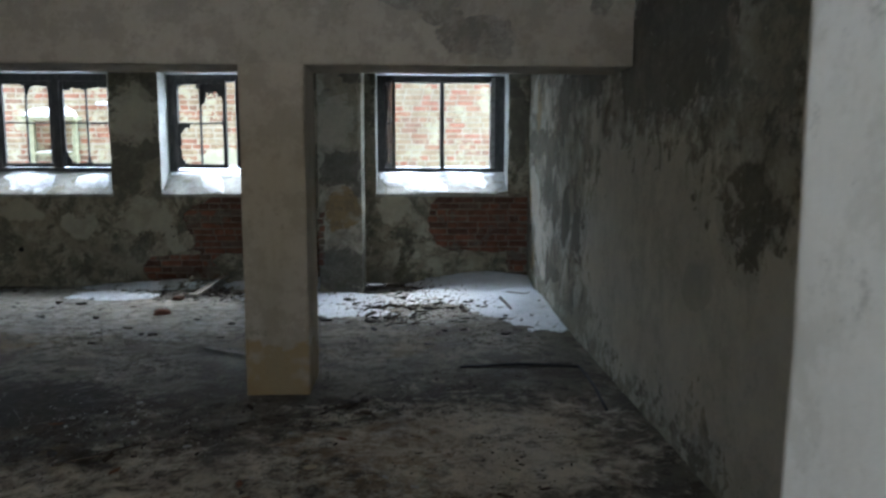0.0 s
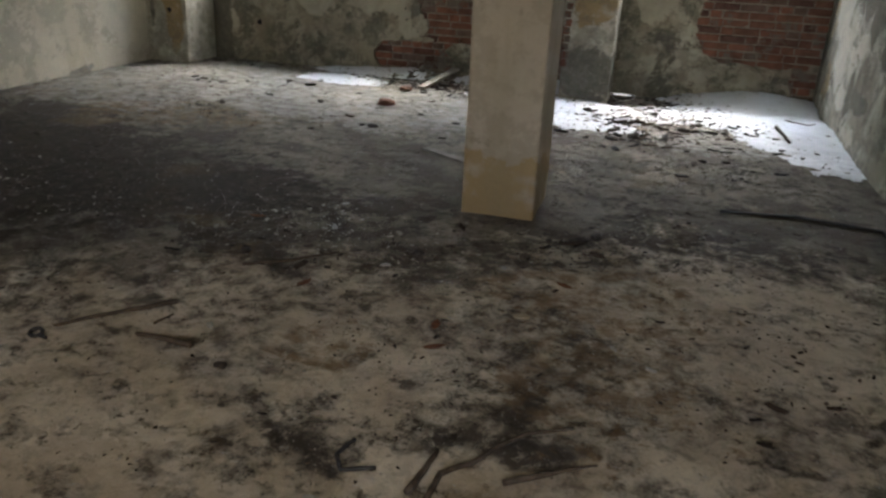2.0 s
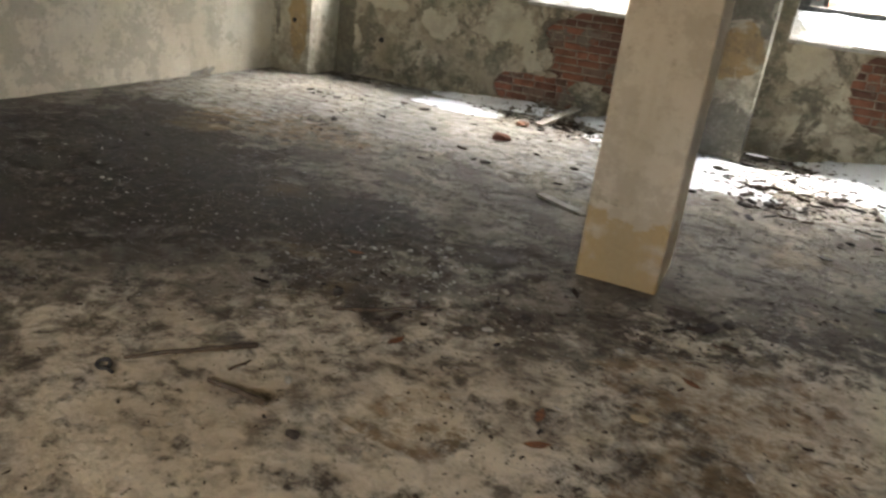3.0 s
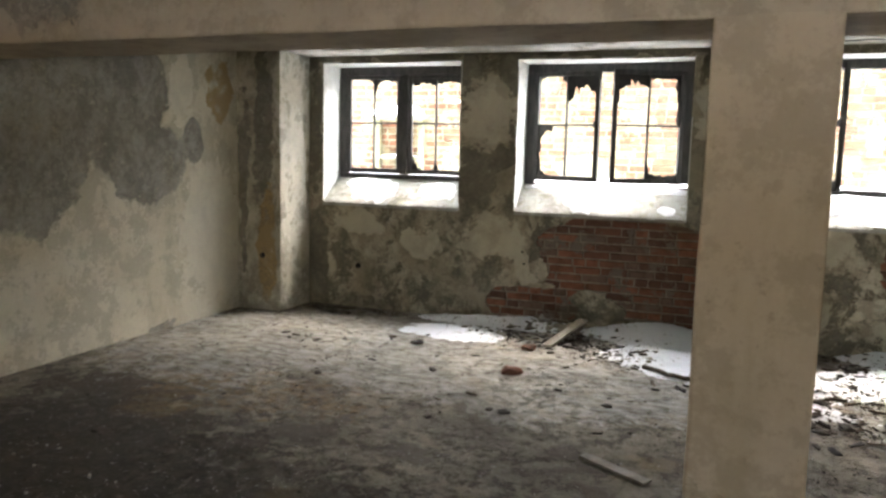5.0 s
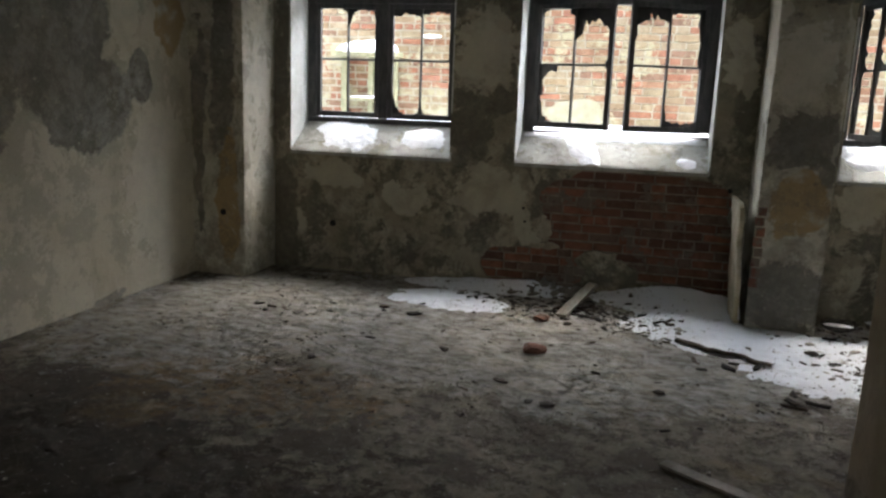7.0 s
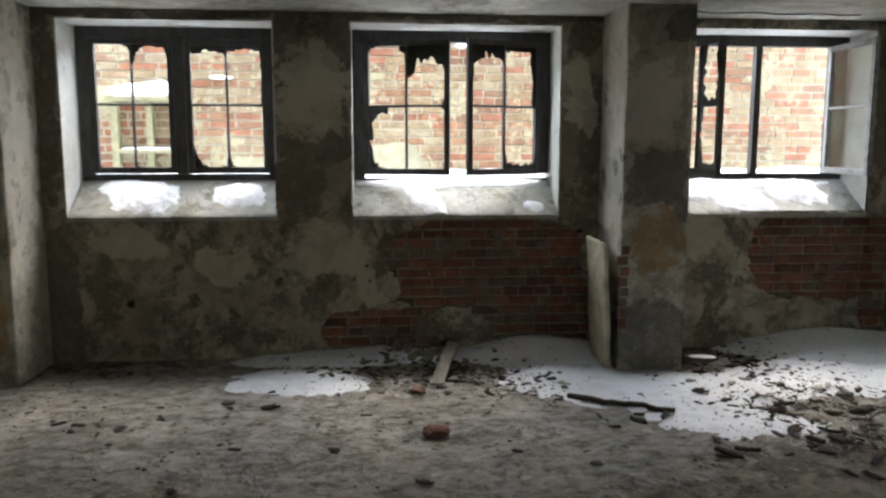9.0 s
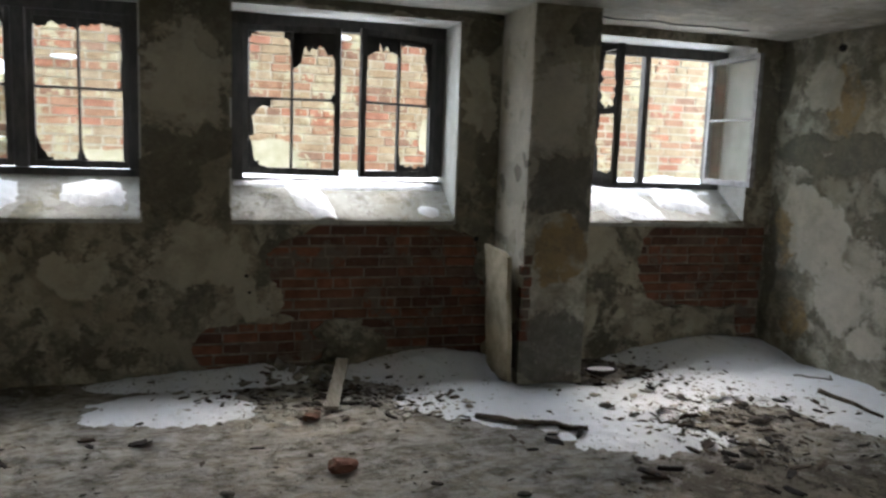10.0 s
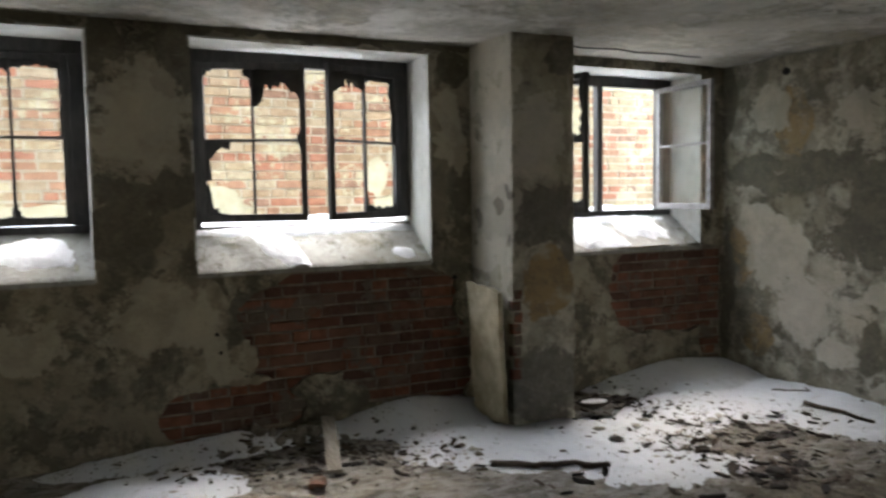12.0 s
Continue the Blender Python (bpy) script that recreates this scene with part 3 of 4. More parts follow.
for x, z, r in ((-1.686, 0.446, 0.03), (0.1, 0.72, 0.014), (0.12, 0.6, 0.012), (1.78, 0.98, 0.02)):
    bm = bmesh.new()
    bmesh.ops.create_circle(bm, cap_ends=True, radius=r, segments=11, matrix=pose(x, -0.008, z, 90))
    for v in bm.verts:
        v.co += noise.noise_vector(v.co * 40) * r * 0.35
    part("drill_hole", bm, M_HOLE, WALL_N)

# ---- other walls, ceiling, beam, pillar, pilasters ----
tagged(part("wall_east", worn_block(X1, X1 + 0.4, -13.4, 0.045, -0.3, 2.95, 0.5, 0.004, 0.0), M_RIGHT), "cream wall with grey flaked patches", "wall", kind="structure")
tagged(part("wall_west", worn_block(X0 - 0.4, X0, -13.4, 0.045, -0.3, 2.95, 0.5, 0.004, 0.0), M_LEFT), "cream wall with large bare grey patches", "wall", kind="structure")
tagged(part("wall_stub", worn_block(3.42, X1, -8.85, -8.484, -0.1, ZC + 0.1, 0.09, 0.006, 0.02), M_JAMB), "pale plastered wall end beside the way in", "wall", kind="structure")
nx, ny = 60, 110
verts = [(X0 - 0.2 + (X1 - X0 + 0.4) * i / nx, -13.2 + 13.3 * j / ny, ZC + 0.008 * fb(i * 0.21, j * 0.21, 2)) for j in range(ny + 1) for i in range(nx + 1)]
faces = [(j * (nx + 1) + i, (j + 1) * (nx + 1) + i, (j + 1) * (nx + 1) + i + 1, j * (nx + 1) + i + 1) for j in range(ny) for i in range(nx)]
tagged(part_mesh("ceiling", mesh_from("ceiling", verts, faces), M_CEIL, smooth=True), "peeling grey-white plaster ceiling", "ceiling", kind="structure")
tagged(part("roof", boxes((X0 - 0.4, X1 + 0.4, -13.4, 0.6, 2.96, 3.2)), M_STONE), "flat slab over the room", "roof", kind="structure")
tagged(part("beam", worn_block(X0 - 0.02, X1 + 0.02, -4.36, -3.84, 2.15, ZC + 0.1, 0.11, 0.005, 0.012), M_BEAM), "plastered ceiling beam with flaked paint", "beam", kind="structure")
tagged(part("pillar", worn_block(1.895, 2.31, -4.36, -3.83, -0.03, 2.17, 0.07, 0.005, 0.014), M_PILLAR), "smooth cream pillar with ochre damp stain", "pillar", kind="structure")
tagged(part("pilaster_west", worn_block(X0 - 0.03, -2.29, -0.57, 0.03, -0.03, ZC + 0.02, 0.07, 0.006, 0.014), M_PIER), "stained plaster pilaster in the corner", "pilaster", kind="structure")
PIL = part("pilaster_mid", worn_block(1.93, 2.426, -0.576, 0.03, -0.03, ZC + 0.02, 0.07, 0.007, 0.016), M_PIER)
tagged(PIL, "plaster pilaster with cracked lower corner", "pilaster", kind="structure")
bm = bmesh.new()
bmesh.ops.create_icosphere(bm, subdivisions=2, radius=0.03, matrix=pose(-2.5, -0.575, 0.57) @ Matrix.Diagonal((1, 0.3, 1, 1)))
tagged(part("socket_hole", bm, M_HOLE), "dark hole broken into the plaster", "hole", kind="structure")

# hall behind, with wide windows in its far wall
hall = [(X0 - 0.4, X1 + 0.4, -11.1, -10.7, -0.3, 1.15), (X0 - 0.4, X1 + 0.4, -11.1, -10.7, 2.45, 2.95), (X0 - 0.4, 1.2, -11.1, -10.7, 1.15, 2.45), (4.05, X1 + 0.4, -11.1, -10.7, 1.15, 2.45)]
tagged(part("wall_south", boxes(*hall), M_HALL), "pale plastered hall wall with a wide opening", "wall", kind="structure")

# loose plaster sheet that has come away from the pilaster
bm = boxes((-0.018, 0.018, -0.2, 0.2, 0.0, 0.92), bevel=0.006)
for axis, n, lo, hi in ((1, 7, -0.24, 0.24), (2, 12, 0.0, 0.92)):
    for i in range(1, n):
        no = Vector((0, axis == 1, axis == 2))
        bmesh.ops.bisect_plane(bm, geom=bm.verts[:] + bm.edges[:] + bm.faces[:], plane_co=no * (lo + (hi - lo) * i / n), plane_no=no)
for v in bm.verts:
    v.co.x += 0.008 * fb(v.co.y * 4, v.co.z * 4, 2)
    v.co.z += (0.1 * v.co.y + 0.03 * fb(v.co.y * 14, 3)) * (v.co.z > 0.6)
for v in bm.verts:
    v.co.y += 0.012 * fb(v.co.z * 6, 1) if v.co.y < 0 else 0
    v.co.z += 0.02 * fb(v.co.y * 9, v.co.z * 3)
t = tagged(part("plaster_sheet", bm, M_SLAB), "loose cream plaster sheet leaning on the pilaster", "plaster")
t.matrix_world = pose(1.86, -0.38, 0.03, 0, -3.0, 2)


# ---- bricks ----
def brick_mesh(name, length, seed, height=0.066, depth=0.1):
    rnd = random.Random(seed)
    bm = boxes((-length / 2, length / 2, 0, depth, 0, height))
    bmesh.ops.bevel(bm, geom=[e for e in bm.edges if all(v.co.y < 0.01 for v in e.verts)], offset=0.006, segments=1, affect="EDGES")
    for v in bm.verts:
        v.co += Vector((rnd.uniform(-0.003, 0.003), rnd.uniform(-0.004, 0.003), rnd.uniform(-0.003, 0.003)))
    me = bpy.data.meshes.new(name)
    bm.to_mesh(me)
    bm.free()
    return me


FULL = [brick_mesh("brick_full", 0.238, s) for s in range(4)]
HALF = [brick_mesh("brick_half", 0.112, s + 9) for s in range(4)]


def course(x0, x1, row):
    """Centres and lengths of one course: stretchers, with a header row in every other one."""
    x = x0 - random.uniform(0.02, 0.2)
    while x < x1:
        half = (row % 2 == 0 and random.random() < 0.55) or random.random() < 0.12
        length = 0.112 if half else 0.238
        yield x + length / 2, half, length
        x += length + 0.012


for bx0, bx1 in ((-0.5, 1.93), (3.1, X1)):
    for row in range(15):
        z = 0.0 + row * 0.077
        for cx, half, length in course(bx0, bx1, row):
            if z + 0.07 < SILL and bx0 < cx < bx1 and max(exposed(cx + s * length * 0.5, z + 0.035) for s in (-1, 0, 1)) > -0.08:
                me = random.choice(HALF if half else FULL)
                if not me.materials:
                    me.materials.append(M_BRICK_IN)
                b = part_mesh("brick", me, M_BRICK_IN, WALL_N)
                b.matrix_world = pose(cx, 0.036 + random.uniform(-0.004, 0.006), z, random.uniform(-1, 1), random.uniform(-0.6, 0.6), random.uniform(-1.2, 1.2))
for row in range(8):
    b = part_mesh("brick", HALF[row % 4], M_BRICK_IN, PIL)
    b.matrix_world = pose(1.955 + 0.012 * (row % 2), -0.582, 0.33 + row * 0.077, 0, 0, random.uniform(-2, 2)) @ Matrix.Diagonal((0.55, 0.6, 1, 1))
bm = bmesh.new()
heap = random.Random(11)
for k in range(60):
    s = heap.uniform(0.015, 0.06)
    x, y = heap.gauss(0.5, 0.28), -abs(heap.gauss(0.08, 0.12)) - 0.03
    z = max(0.0, 0.11 + 0.5 * y - 0.12 * abs(x - 0.5)) * heap.uniform(0.4, 1.0)
    c = bmesh.new()
    bmesh.ops.create_icosphere(c, subdivisions=1, radius=s)
    for v in c.verts:
        v.co = Vector((v.co.x * 1.4, v.co.y, v.co.z * 0.6)) * (1 + 0.6 * fb(v.co.x * 25 + k, v.co.y * 25, v.co.z * 25))
    c.transform(pose(x, y, z, heap.uniform(-40, 40), heap.uniform(-40, 40), heap.uniform(0, 360)))
    me = bpy.data.meshes.new("t")
    c.to_mesh(me)
    c.free()
    bm.from_mesh(me)
tagged(part("rubble_heap", bm, M_STONE), "grey plaster rubble heaped against the wall", "rubble", kind="stuff")


# ---- windows ----
def shard(bm, x0, x1, z0, z1, side, depth, seed, y=0.0):
    """A jagged remnant of blacked glass along one side of a pane."""
    rnd = random.Random(seed)
    n = 11
    pts2 = []
    for k in range(n + 1):
        f = k / n
        d = depth * (0.55 + 0.45 * abs(2 * f - 1) ** 1.2 + rnd.uniform(-0.32, 0.3))
        if side == "top":
            pts2.append((x0 + (x1 - x0) * f, z1, x0 + (x1 - x0) * f, z1 - d))
        elif side == "bottom":
            pts2.append((x0 + (x1 - x0) * f, z0, x0 + (x1 - x0) * f, z0 + d))
        elif side == "left":
            pts2.append((x0, z0 + (z1 - z0) * f, x0 + d, z0 + (z1 - z0) * f))
        else:
            pts2.append((x1, z0 + (z1 - z0) * f, x1 - d, z0 + (z1 - z0) * f))
    for yy, flip in ((y - 0.002, False), (y + 0.002, True)):
        a = [bm.verts.new((p[0], yy, p[1])) for p in pts2]
        b = [bm.verts.new((p[2], yy, p[3])) for p in pts2]
        for k in range(n):
            q = (a[k], a[k + 1], b[k + 1], b[k])
            bm.faces.new(q[::-1] if flip else q)


def corner(bm, x, z, dx, dz, seed, y=0.0):
    """A three-cornered remnant in a corner of a pane, its free edge bowed in."""
    rnd = random.Random(seed)
    arc = [(x + dx * (1 - math.cos(t)) ** 1.0 * 1.0, z + dz * (1 - math.sin(t))) for t in [math.pi / 2 * k / 8 for k in range(9)]]
    arc = [(px + dx * rnd.uniform(-0.14, 0.2) * min(1, k, 8 - k), pz + dz * rnd.uniform(-0.14, 0.2) * min(1, k, 8 - k)) for k, (px, pz) in enumerate(arc)]
    for yy in (y - 0.002, y + 0.002):
        c = bm.verts.new((x, yy, z))
        ring = [bm.verts.new((px, yy, pz)) for px, pz in arc]
        for u, v in zip(ring, ring[1:]):
            bm.faces.new((c, u, v))


def sash(parent, hinge, width, z0, z1, angle, mat, remains, name="sash", muntin=True, glazed=False, side=1):
    """A casement of stiles, rails and thin bars. It hangs at hinge (x, y) and runs to +x (side 1) or -x, turned by angle into the room."""
    s = new(name)
    s.parent = parent
    s.matrix_world = pose(hinge[0], hinge[1], z0, 0, 0, angle if side < 0 else -angle)
    h, e = z1 - z0, 0.042

    def span(a, b):
        return (a, b) if side > 0 else (-b, -a)

    for nm, a, b, c, d in (("stile", 0, e, 0, h), ("stile", width - e, width, 0, h), ("rail", e, width - e, 0, 0.05), ("rail", e, width - e, h - e, h)):
        u, v = span(a, b)
        part(nm, boxes((u, v, -0.02, 0.02, c, d), bevel=0.004), mat, s)
    if muntin:
        u, v = span(width / 2 - 0.009, width / 2 + 0.009)
        part("muntin", boxes((u, v, -0.014, 0.014, 0.05, h - e), bevel=0.003), mat, s)
    mid = h * 0.515
    u, v = span(e, width - e)
    part("muntin", boxes((u, v, -0.0135, 0.0135, mid - 0.009, mid + 0.009), bevel=0.003), mat, s)
    if glazed:
        for a, b in ((0.05, mid - 0.009), (mid + 0.009, h - e)):
            g = part("pane", boxes((u, v, -0.002, 0.002, a, b)), M_GLASS, s, "dusty window pane")
            g.visible_shadow = False
    cols = ((e, width / 2 - 0.009), (width / 2 + 0.009, width - e)) if muntin else ((e, width - e),)
    rows = ((0.05, mid - 0.009), (mid + 0.009, h - e))
    bm = bmesh.new()
    for n, (col, row, kind, depth) in enumerate(remains):
        a, b = span(*cols[col])
        if kind in ("bl", "br", "tl", "tr"):
            x, dx = (a, 1) if kind[1] == "l" else (b, -1)
            z, dz = (rows[row][0], 1) if kind[0] == "b" else (rows[row][1], -1)
            corner(bm, x, z, dx * depth * 0.8, dz * depth * 1.3, n + 31)
        else:
            shard(bm, a, b, *rows[row], kind, depth, n * 7 + len(remains))
    if remains:
        part("broken_glass", bm, M_SHARD, s, "jagged blacked glass remnants")
    return s


def window(name, i, stile, head, mullion, label, foot=1.42):
    a, b = OPENINGS[i]
    w = thing(name, (a + b) / 2, FRAME_Y, 1.385, label, "window", kind="structure")
    y0, y1 = FRAME_Y, FRAME_Y + 0.07
    inv = w.matrix_world.inverted()
    rows = [("frame_head", a, b, HEAD - head, HEAD), ("frame_foot", a, b, 1.37, foot), ("frame_stile", a, a + stile[0], foot, HEAD - head), ("frame_stile", b - stile[1], b, 1.42, HEAD - head)]
    if mullion:
        rows.append(("mullion", mullion[0], mullion[1], 1.42, HEAD - head))
    for nm, p, q, r, s in rows:
        bm = boxes((p, q, y0, y1, r, s), bevel=0.006)
        bm.transform(inv)
        part(nm, bm, M_WOOD, w)
    return w


W1 = window("window_1", 0, (0.09, 0.09), 0.085, (-1.395, -1.31), "black wooden casement window with broken panes")
Z0, Z1 = 1.425, HEAD - 0.088
sash(W1, (-2.03, FRAME_Y + 0.03), 0.63, Z0, Z1, 0, M_WOOD, [(0, 1, "tr", 0.07), (1, 1, "top", 0.03), (1, 1, "tl", 0.12), (1, 1, "tr", 0.07), (0, 0, "bl", 0.03), (1, 0, "bl", 0.03)])
sash(W1, (-0.675, FRAME_Y + 0.03), 0.63, Z0, Z1, 0, M_WOOD, [(0, 1, "top", 0.06), (1, 1, "top", 0.07), (1, 0, "bl", 0.13), (1, 0, "br", 0.05), (0, 0, "bl", 0.06), (0, 1, "br", 0.03), (0, 1, "right", 0.014)], side=-1)
W2 = window("window_2", 1, (0.09, 0.09), 0.085, None, "black wooden window with two broken sashes ajar", 1.385)
sash(W2, (0.09, FRAME_Y + 0.0), 0.7, Z0 - 0.01, Z1, 17, M_WOOD, [(0, 1, "tl", 0.07), (0, 1, "tr", 0.1), (1, 1, "top", 0.2), (1, 1, "tr", 0.1), (1, 1, "tl", 0.16), (0, 0, "tl", 0.2), (0, 0, "bl", 0.16), (1, 0, "tr", 0.04), (1, 1, "br", 0.06)])
sash(W2, (1.51, FRAME_Y + 0.0), 0.68, Z0 - 0.01, Z1, 24, M_WOOD, [(1, 1, "top", 0.12), (1, 1, "tl", 0.24), (1, 1, "tr", 0.1), (0, 1, "tr", 0.2), (0, 1, "right", 0.025), (0, 1, "top", 0.05), (0, 0, "bottom", 0.05), (0, 0, "bl", 0.13)], side=-1)
W3 = window("window_3", 2, (0.1, 0.15), 0.085, (3.345, 3.4), "black wooden window with both sashes swung open")
sash(W3, (2.68, FRAME_Y - 0.02), 0.6, Z0, Z1, 80, M_WOOD, [(1, 1, "left", 0.09), (1, 1, "right", 0.05), (0, 1, "left", 0.09), (1, 1, "bottom", 0.06), (1, 0, "left", 0.06), (1, 0, "bottom", 0.06), (0, 0, "tl", 0.1), (1, 1, "tl", 0.12)])
sash(W3, (3.985, FRAME_Y - 0.02), 0.68, Z0, Z1, 86, M_WOOD_PALE, [], muntin=False, glazed=True, side=-1)


# ---- snow ----
def sheet(name, x0, x1, y0, y1, cell, height, material, label, base=0.0):
    """A drift over the floor: kept where height(x, y) is above nought, with a thin rim."""
    n, m = round((x1 - x0) / cell), round((y1 - y0) / cell)
    verts, faces, seen = [], [], {}
    H = [[height(x0 + (x1 - x0) * i / n, y0 + (y1 - y0) * j / m) for i in range(n + 1)] for j in range(m + 1)]

    def vert(i, j):
        if (i, j) not in seen:
            seen[i, j] = len(verts)
            verts.append((x0 + (x1 - x0) * i / n, y0 + (y1 - y0) * j / m, base + H[j][i]))
        return seen[i, j]

    for j in range(m):
        for i in range(n):
            if max(H[j][i], H[j][i + 1], H[j + 1][i], H[j + 1][i + 1]) > -0.01:
                faces.append((vert(i, j), vert(i + 1, j), vert(i + 1, j + 1), vert(i, j + 1)))
    ob = part_mesh(name, mesh_from(name, verts, faces), material, smooth=True)
    return tagged(ob, label, "snow", kind="stuff")


def drift(x, y):
    h = -0.05
    for cx, cy, rx, ry, top in ((-0.33, -0.62, 0.55, 0.3, 0.02), (1.45, -0.02, 0.75, 0.42, 0.12), (0.1, 0.0, 0.9, 0.3, 0.06), (1.5, -0.7, 0.5, 0.4, 0.035), (2.15, -1.0, 0.75, 0.45, 0.035),
            (2.45, -1.5, 0.6, 0.36, 0.02), (3.9, 0.0, 1.0, 0.7, 0.13), (4.25, -1.1, 0.75, 0.95, 0.05), (3.4, -0.75, 0.8, 0.6, 0.035), (2.85, -1.2, 0.6, 0.45, 0.025), (-0.5, -0.1, 0.5, 0.14, 0.03), (4.3, -2.1, 0.3, 0.45, 0.012)):
        d = math.hypot((x - cx) / rx, (y - cy) / ry)
        h = max(h, top * 1.2 * (1 - d ** 1.6) if d < 1.4 else -0.05)
    bare = 0.05 * max(0, 1 - math.hypot((x - 3.05) / 0.55, (y + 1.45) / 0.36)) + 0.06 * max(0, 1 - math.hypot((x - 2.85) / 0.4, (y + 0.35) / 0.25)) + 0.07 * max(0, 1 - math.hypot((x - 0.6) / 0.6, (y + 0.5) / 0.34))
    return h - bare + 0.009 * fb(x * 2.6, y * 2.6) + 0.01 * fb(x * 8, y * 8, 4) + 0.006 * fb(x * 24, y * 24, 1) + 0.002


sheet("snow_drift", -1.6, X1, -3.3, 0.0, 0.025, drift, M_SNOW_OLD, "blown snow over the floor by the windows")


def sill_snow(i, lumps):
    a, b = OPENINGS[i]

    def h(x, y):
        top = -0.03
        for cx, cy, rx, ry, t, lean in lumps:
            d = math.hypot((x - cx - lean * (0.2 - y)) / rx, (y - cy) / ry) + 0.3 * fb(x * 6 + cx, y * 6) + 0.1 * fb(x * 19, y * 19)
            top = max(top, t * 0.55 * (1 - max(0.0, d) ** 3))
        return top + 0.006 * fb(x * 8, y * 8) + 0.004 * fb(x * 25, y * 25)

    ob = sheet("sill_snow", a + 0.02, b - 0.02, 0.0, 0.35, 0.014, h, M_SNOW, "white snow lying on the window sill")
    for v in ob.data.vertices:
        v.co.z += SILL + 0.012 + (1.375 - SILL - 0.012) * v.co.y / 0.37


sill_snow(0, [(-1.6, 0.2, 0.27, 0.17, 0.045, 0.2), (-0.88, 0.2, 0.2, 0.13, 0.05, 0.0), (-1.75, 0.28, 0.2, 0.1, 0.04, 0)])
sill_snow(1, [(0.55, 0.19, 0.12, 0.22, 0.035, 0.5), (0.85, 0.33, 0.85, 0.05, 0.03, 0), (1.43, 0.08, 0.07, 0.05, 0.02, 0)])
sill_snow(2, [(3.05, 0.2, 0.32, 0.2, 0.05, 0.6), (3.68, 0.24, 0.25, 0.15, 0.05, 0.5), (2.8, 0.25, 0.2, 0.14, 0.05, 0.0), (3.3, 0.32, 0.7, 0.05, 0.03, 0)])

# ---- yard: snowy ground, old brick wall ----
YW, YT = 1.66, 2.66
bm = bmesh.new()
fx0, fx1, fy0, fy1 = X0 - 0.4, X1 + 0.4, -13.4, 0.5
for x0, x1, y0, y1 in ((-400, 400, fy1, 400), (-400, 400, -400, fy0), (-400, fx0, fy0, fy1), (fx1, 400, fy0, fy1)):
    bm.faces.new([bm.verts.new((x, y, 1.33)) for x, y in ((x0, y0), (x1, y0), (x1, y1), (x0, y1))])
tagged(part("ground", bm, M_SNOW), "snow-covered ground outside", "ground", kind="structure")


def bank(x, y):
    return 0.03 + 0.05 * (y - 0.5) + 0.03 * fb(x * 1.7, y * 1.7, 6) + 0.012 * fb(x * 6, y * 6)


sheet("snow_bank", -5.0, 7.5, 0.45, YW + 0.02, 0.06, bank, M_SNOW, "snow banked along the yard wall", 1.33)
YARD = part("yard_wall", boxes((-8, 11, YW + 0.005, YW + 0.4, 1.2, YT)), M_MORTAR_OUT)
tagged(YARD, "weathered red and buff brick yard wall", "wall", kind="structure")
part("coping", boxes((-8, 11, YW - 0.012, YW + 0.42, YT, YT + 0.06), bevel=0.01), M_RENDER_OUT, YARD)

verts, faces, near = [], [], 0
OUT_F = [brick_mesh("yard_brick", 0.238, s + 40) for s in range(4)]
OUT_H = [brick_mesh("yard_brick_half", 0.112, s + 50) for s in range(4)]
for row in range(18):
    z = 1.27 + row * 0.077
    for cx, half, length in course(-5.2, 7.6, row):
        y = YW + random.uniform(-0.008, 0.002)
        if 0.1 < cx < 1.9 and 1.4 < z < 2.75 and near < 300:
            near += 1
            b = part_mesh("brick", random.choice(OUT_H if half else OUT_F), M_BRICK_OUT, YARD)
            b.matrix_world = pose(cx, y, z, random.uniform(-1, 1), random.uniform(-0.5, 0.5), random.uniform(-1.5, 1.5))
        else:
            x0, x1, y1, o = cx - length / 2, cx + length / 2, YW + 0.1, len(verts)
            jit = [random.uniform(-0.004, 0.004) for _ in range(4)]
            verts += [(x0 + 0.004, y, z + 0.004 + jit[0]), (x1 - 0.004, y, z + 0.004 + jit[1]), (x1 - 0.004, y, z + 0.062 + jit[2]), (x0 + 0.004, y, z + 0.062 + jit[3]),
                (x0, y1, z), (x1, y1, z), (x1, y1, z + 0.066), (x0, y1, z + 0.066)]
            faces += [(o, o + 1, o + 2, o + 3), (o, o + 4, o + 5, o + 1), (o + 1, o + 5, o + 6, o + 2), (o + 2, o + 6, o + 7, o + 3), (o + 3, o + 7, o + 4, o)]
ob = part_mesh("brick_courses", mesh_from("brick_courses", verts, faces), M_BRICK_OUT, YARD)
ob["kind"] = "stuff"


def patch(name, cx, cz, rx, rz, seed, material, y=YW - 0.014):
    """A ragged coat of render left on the bricks."""
    n = 40
    ring = []
    for k in range(n):
        a = math.tau * k / n
        r = 1 + 0.28 * fb(math.cos(a) * 1.3 + seed, math.sin(a) * 1.3)
        ring.append((cx + rx * r * math.cos(a), cz + rz * r * math.sin(a)))
    verts = [(x, y, z) for x, z in ring] + [(x, y + 0.02, z) for x, z in ring]
    faces = [tuple(range(n))] + [(k, k + n, (k + 1) % n + n, (k + 1) % n) for k in range(n)]
    part_mesh(name, mesh_from(name, verts, faces), material, YARD, "pale render left on the bricks")


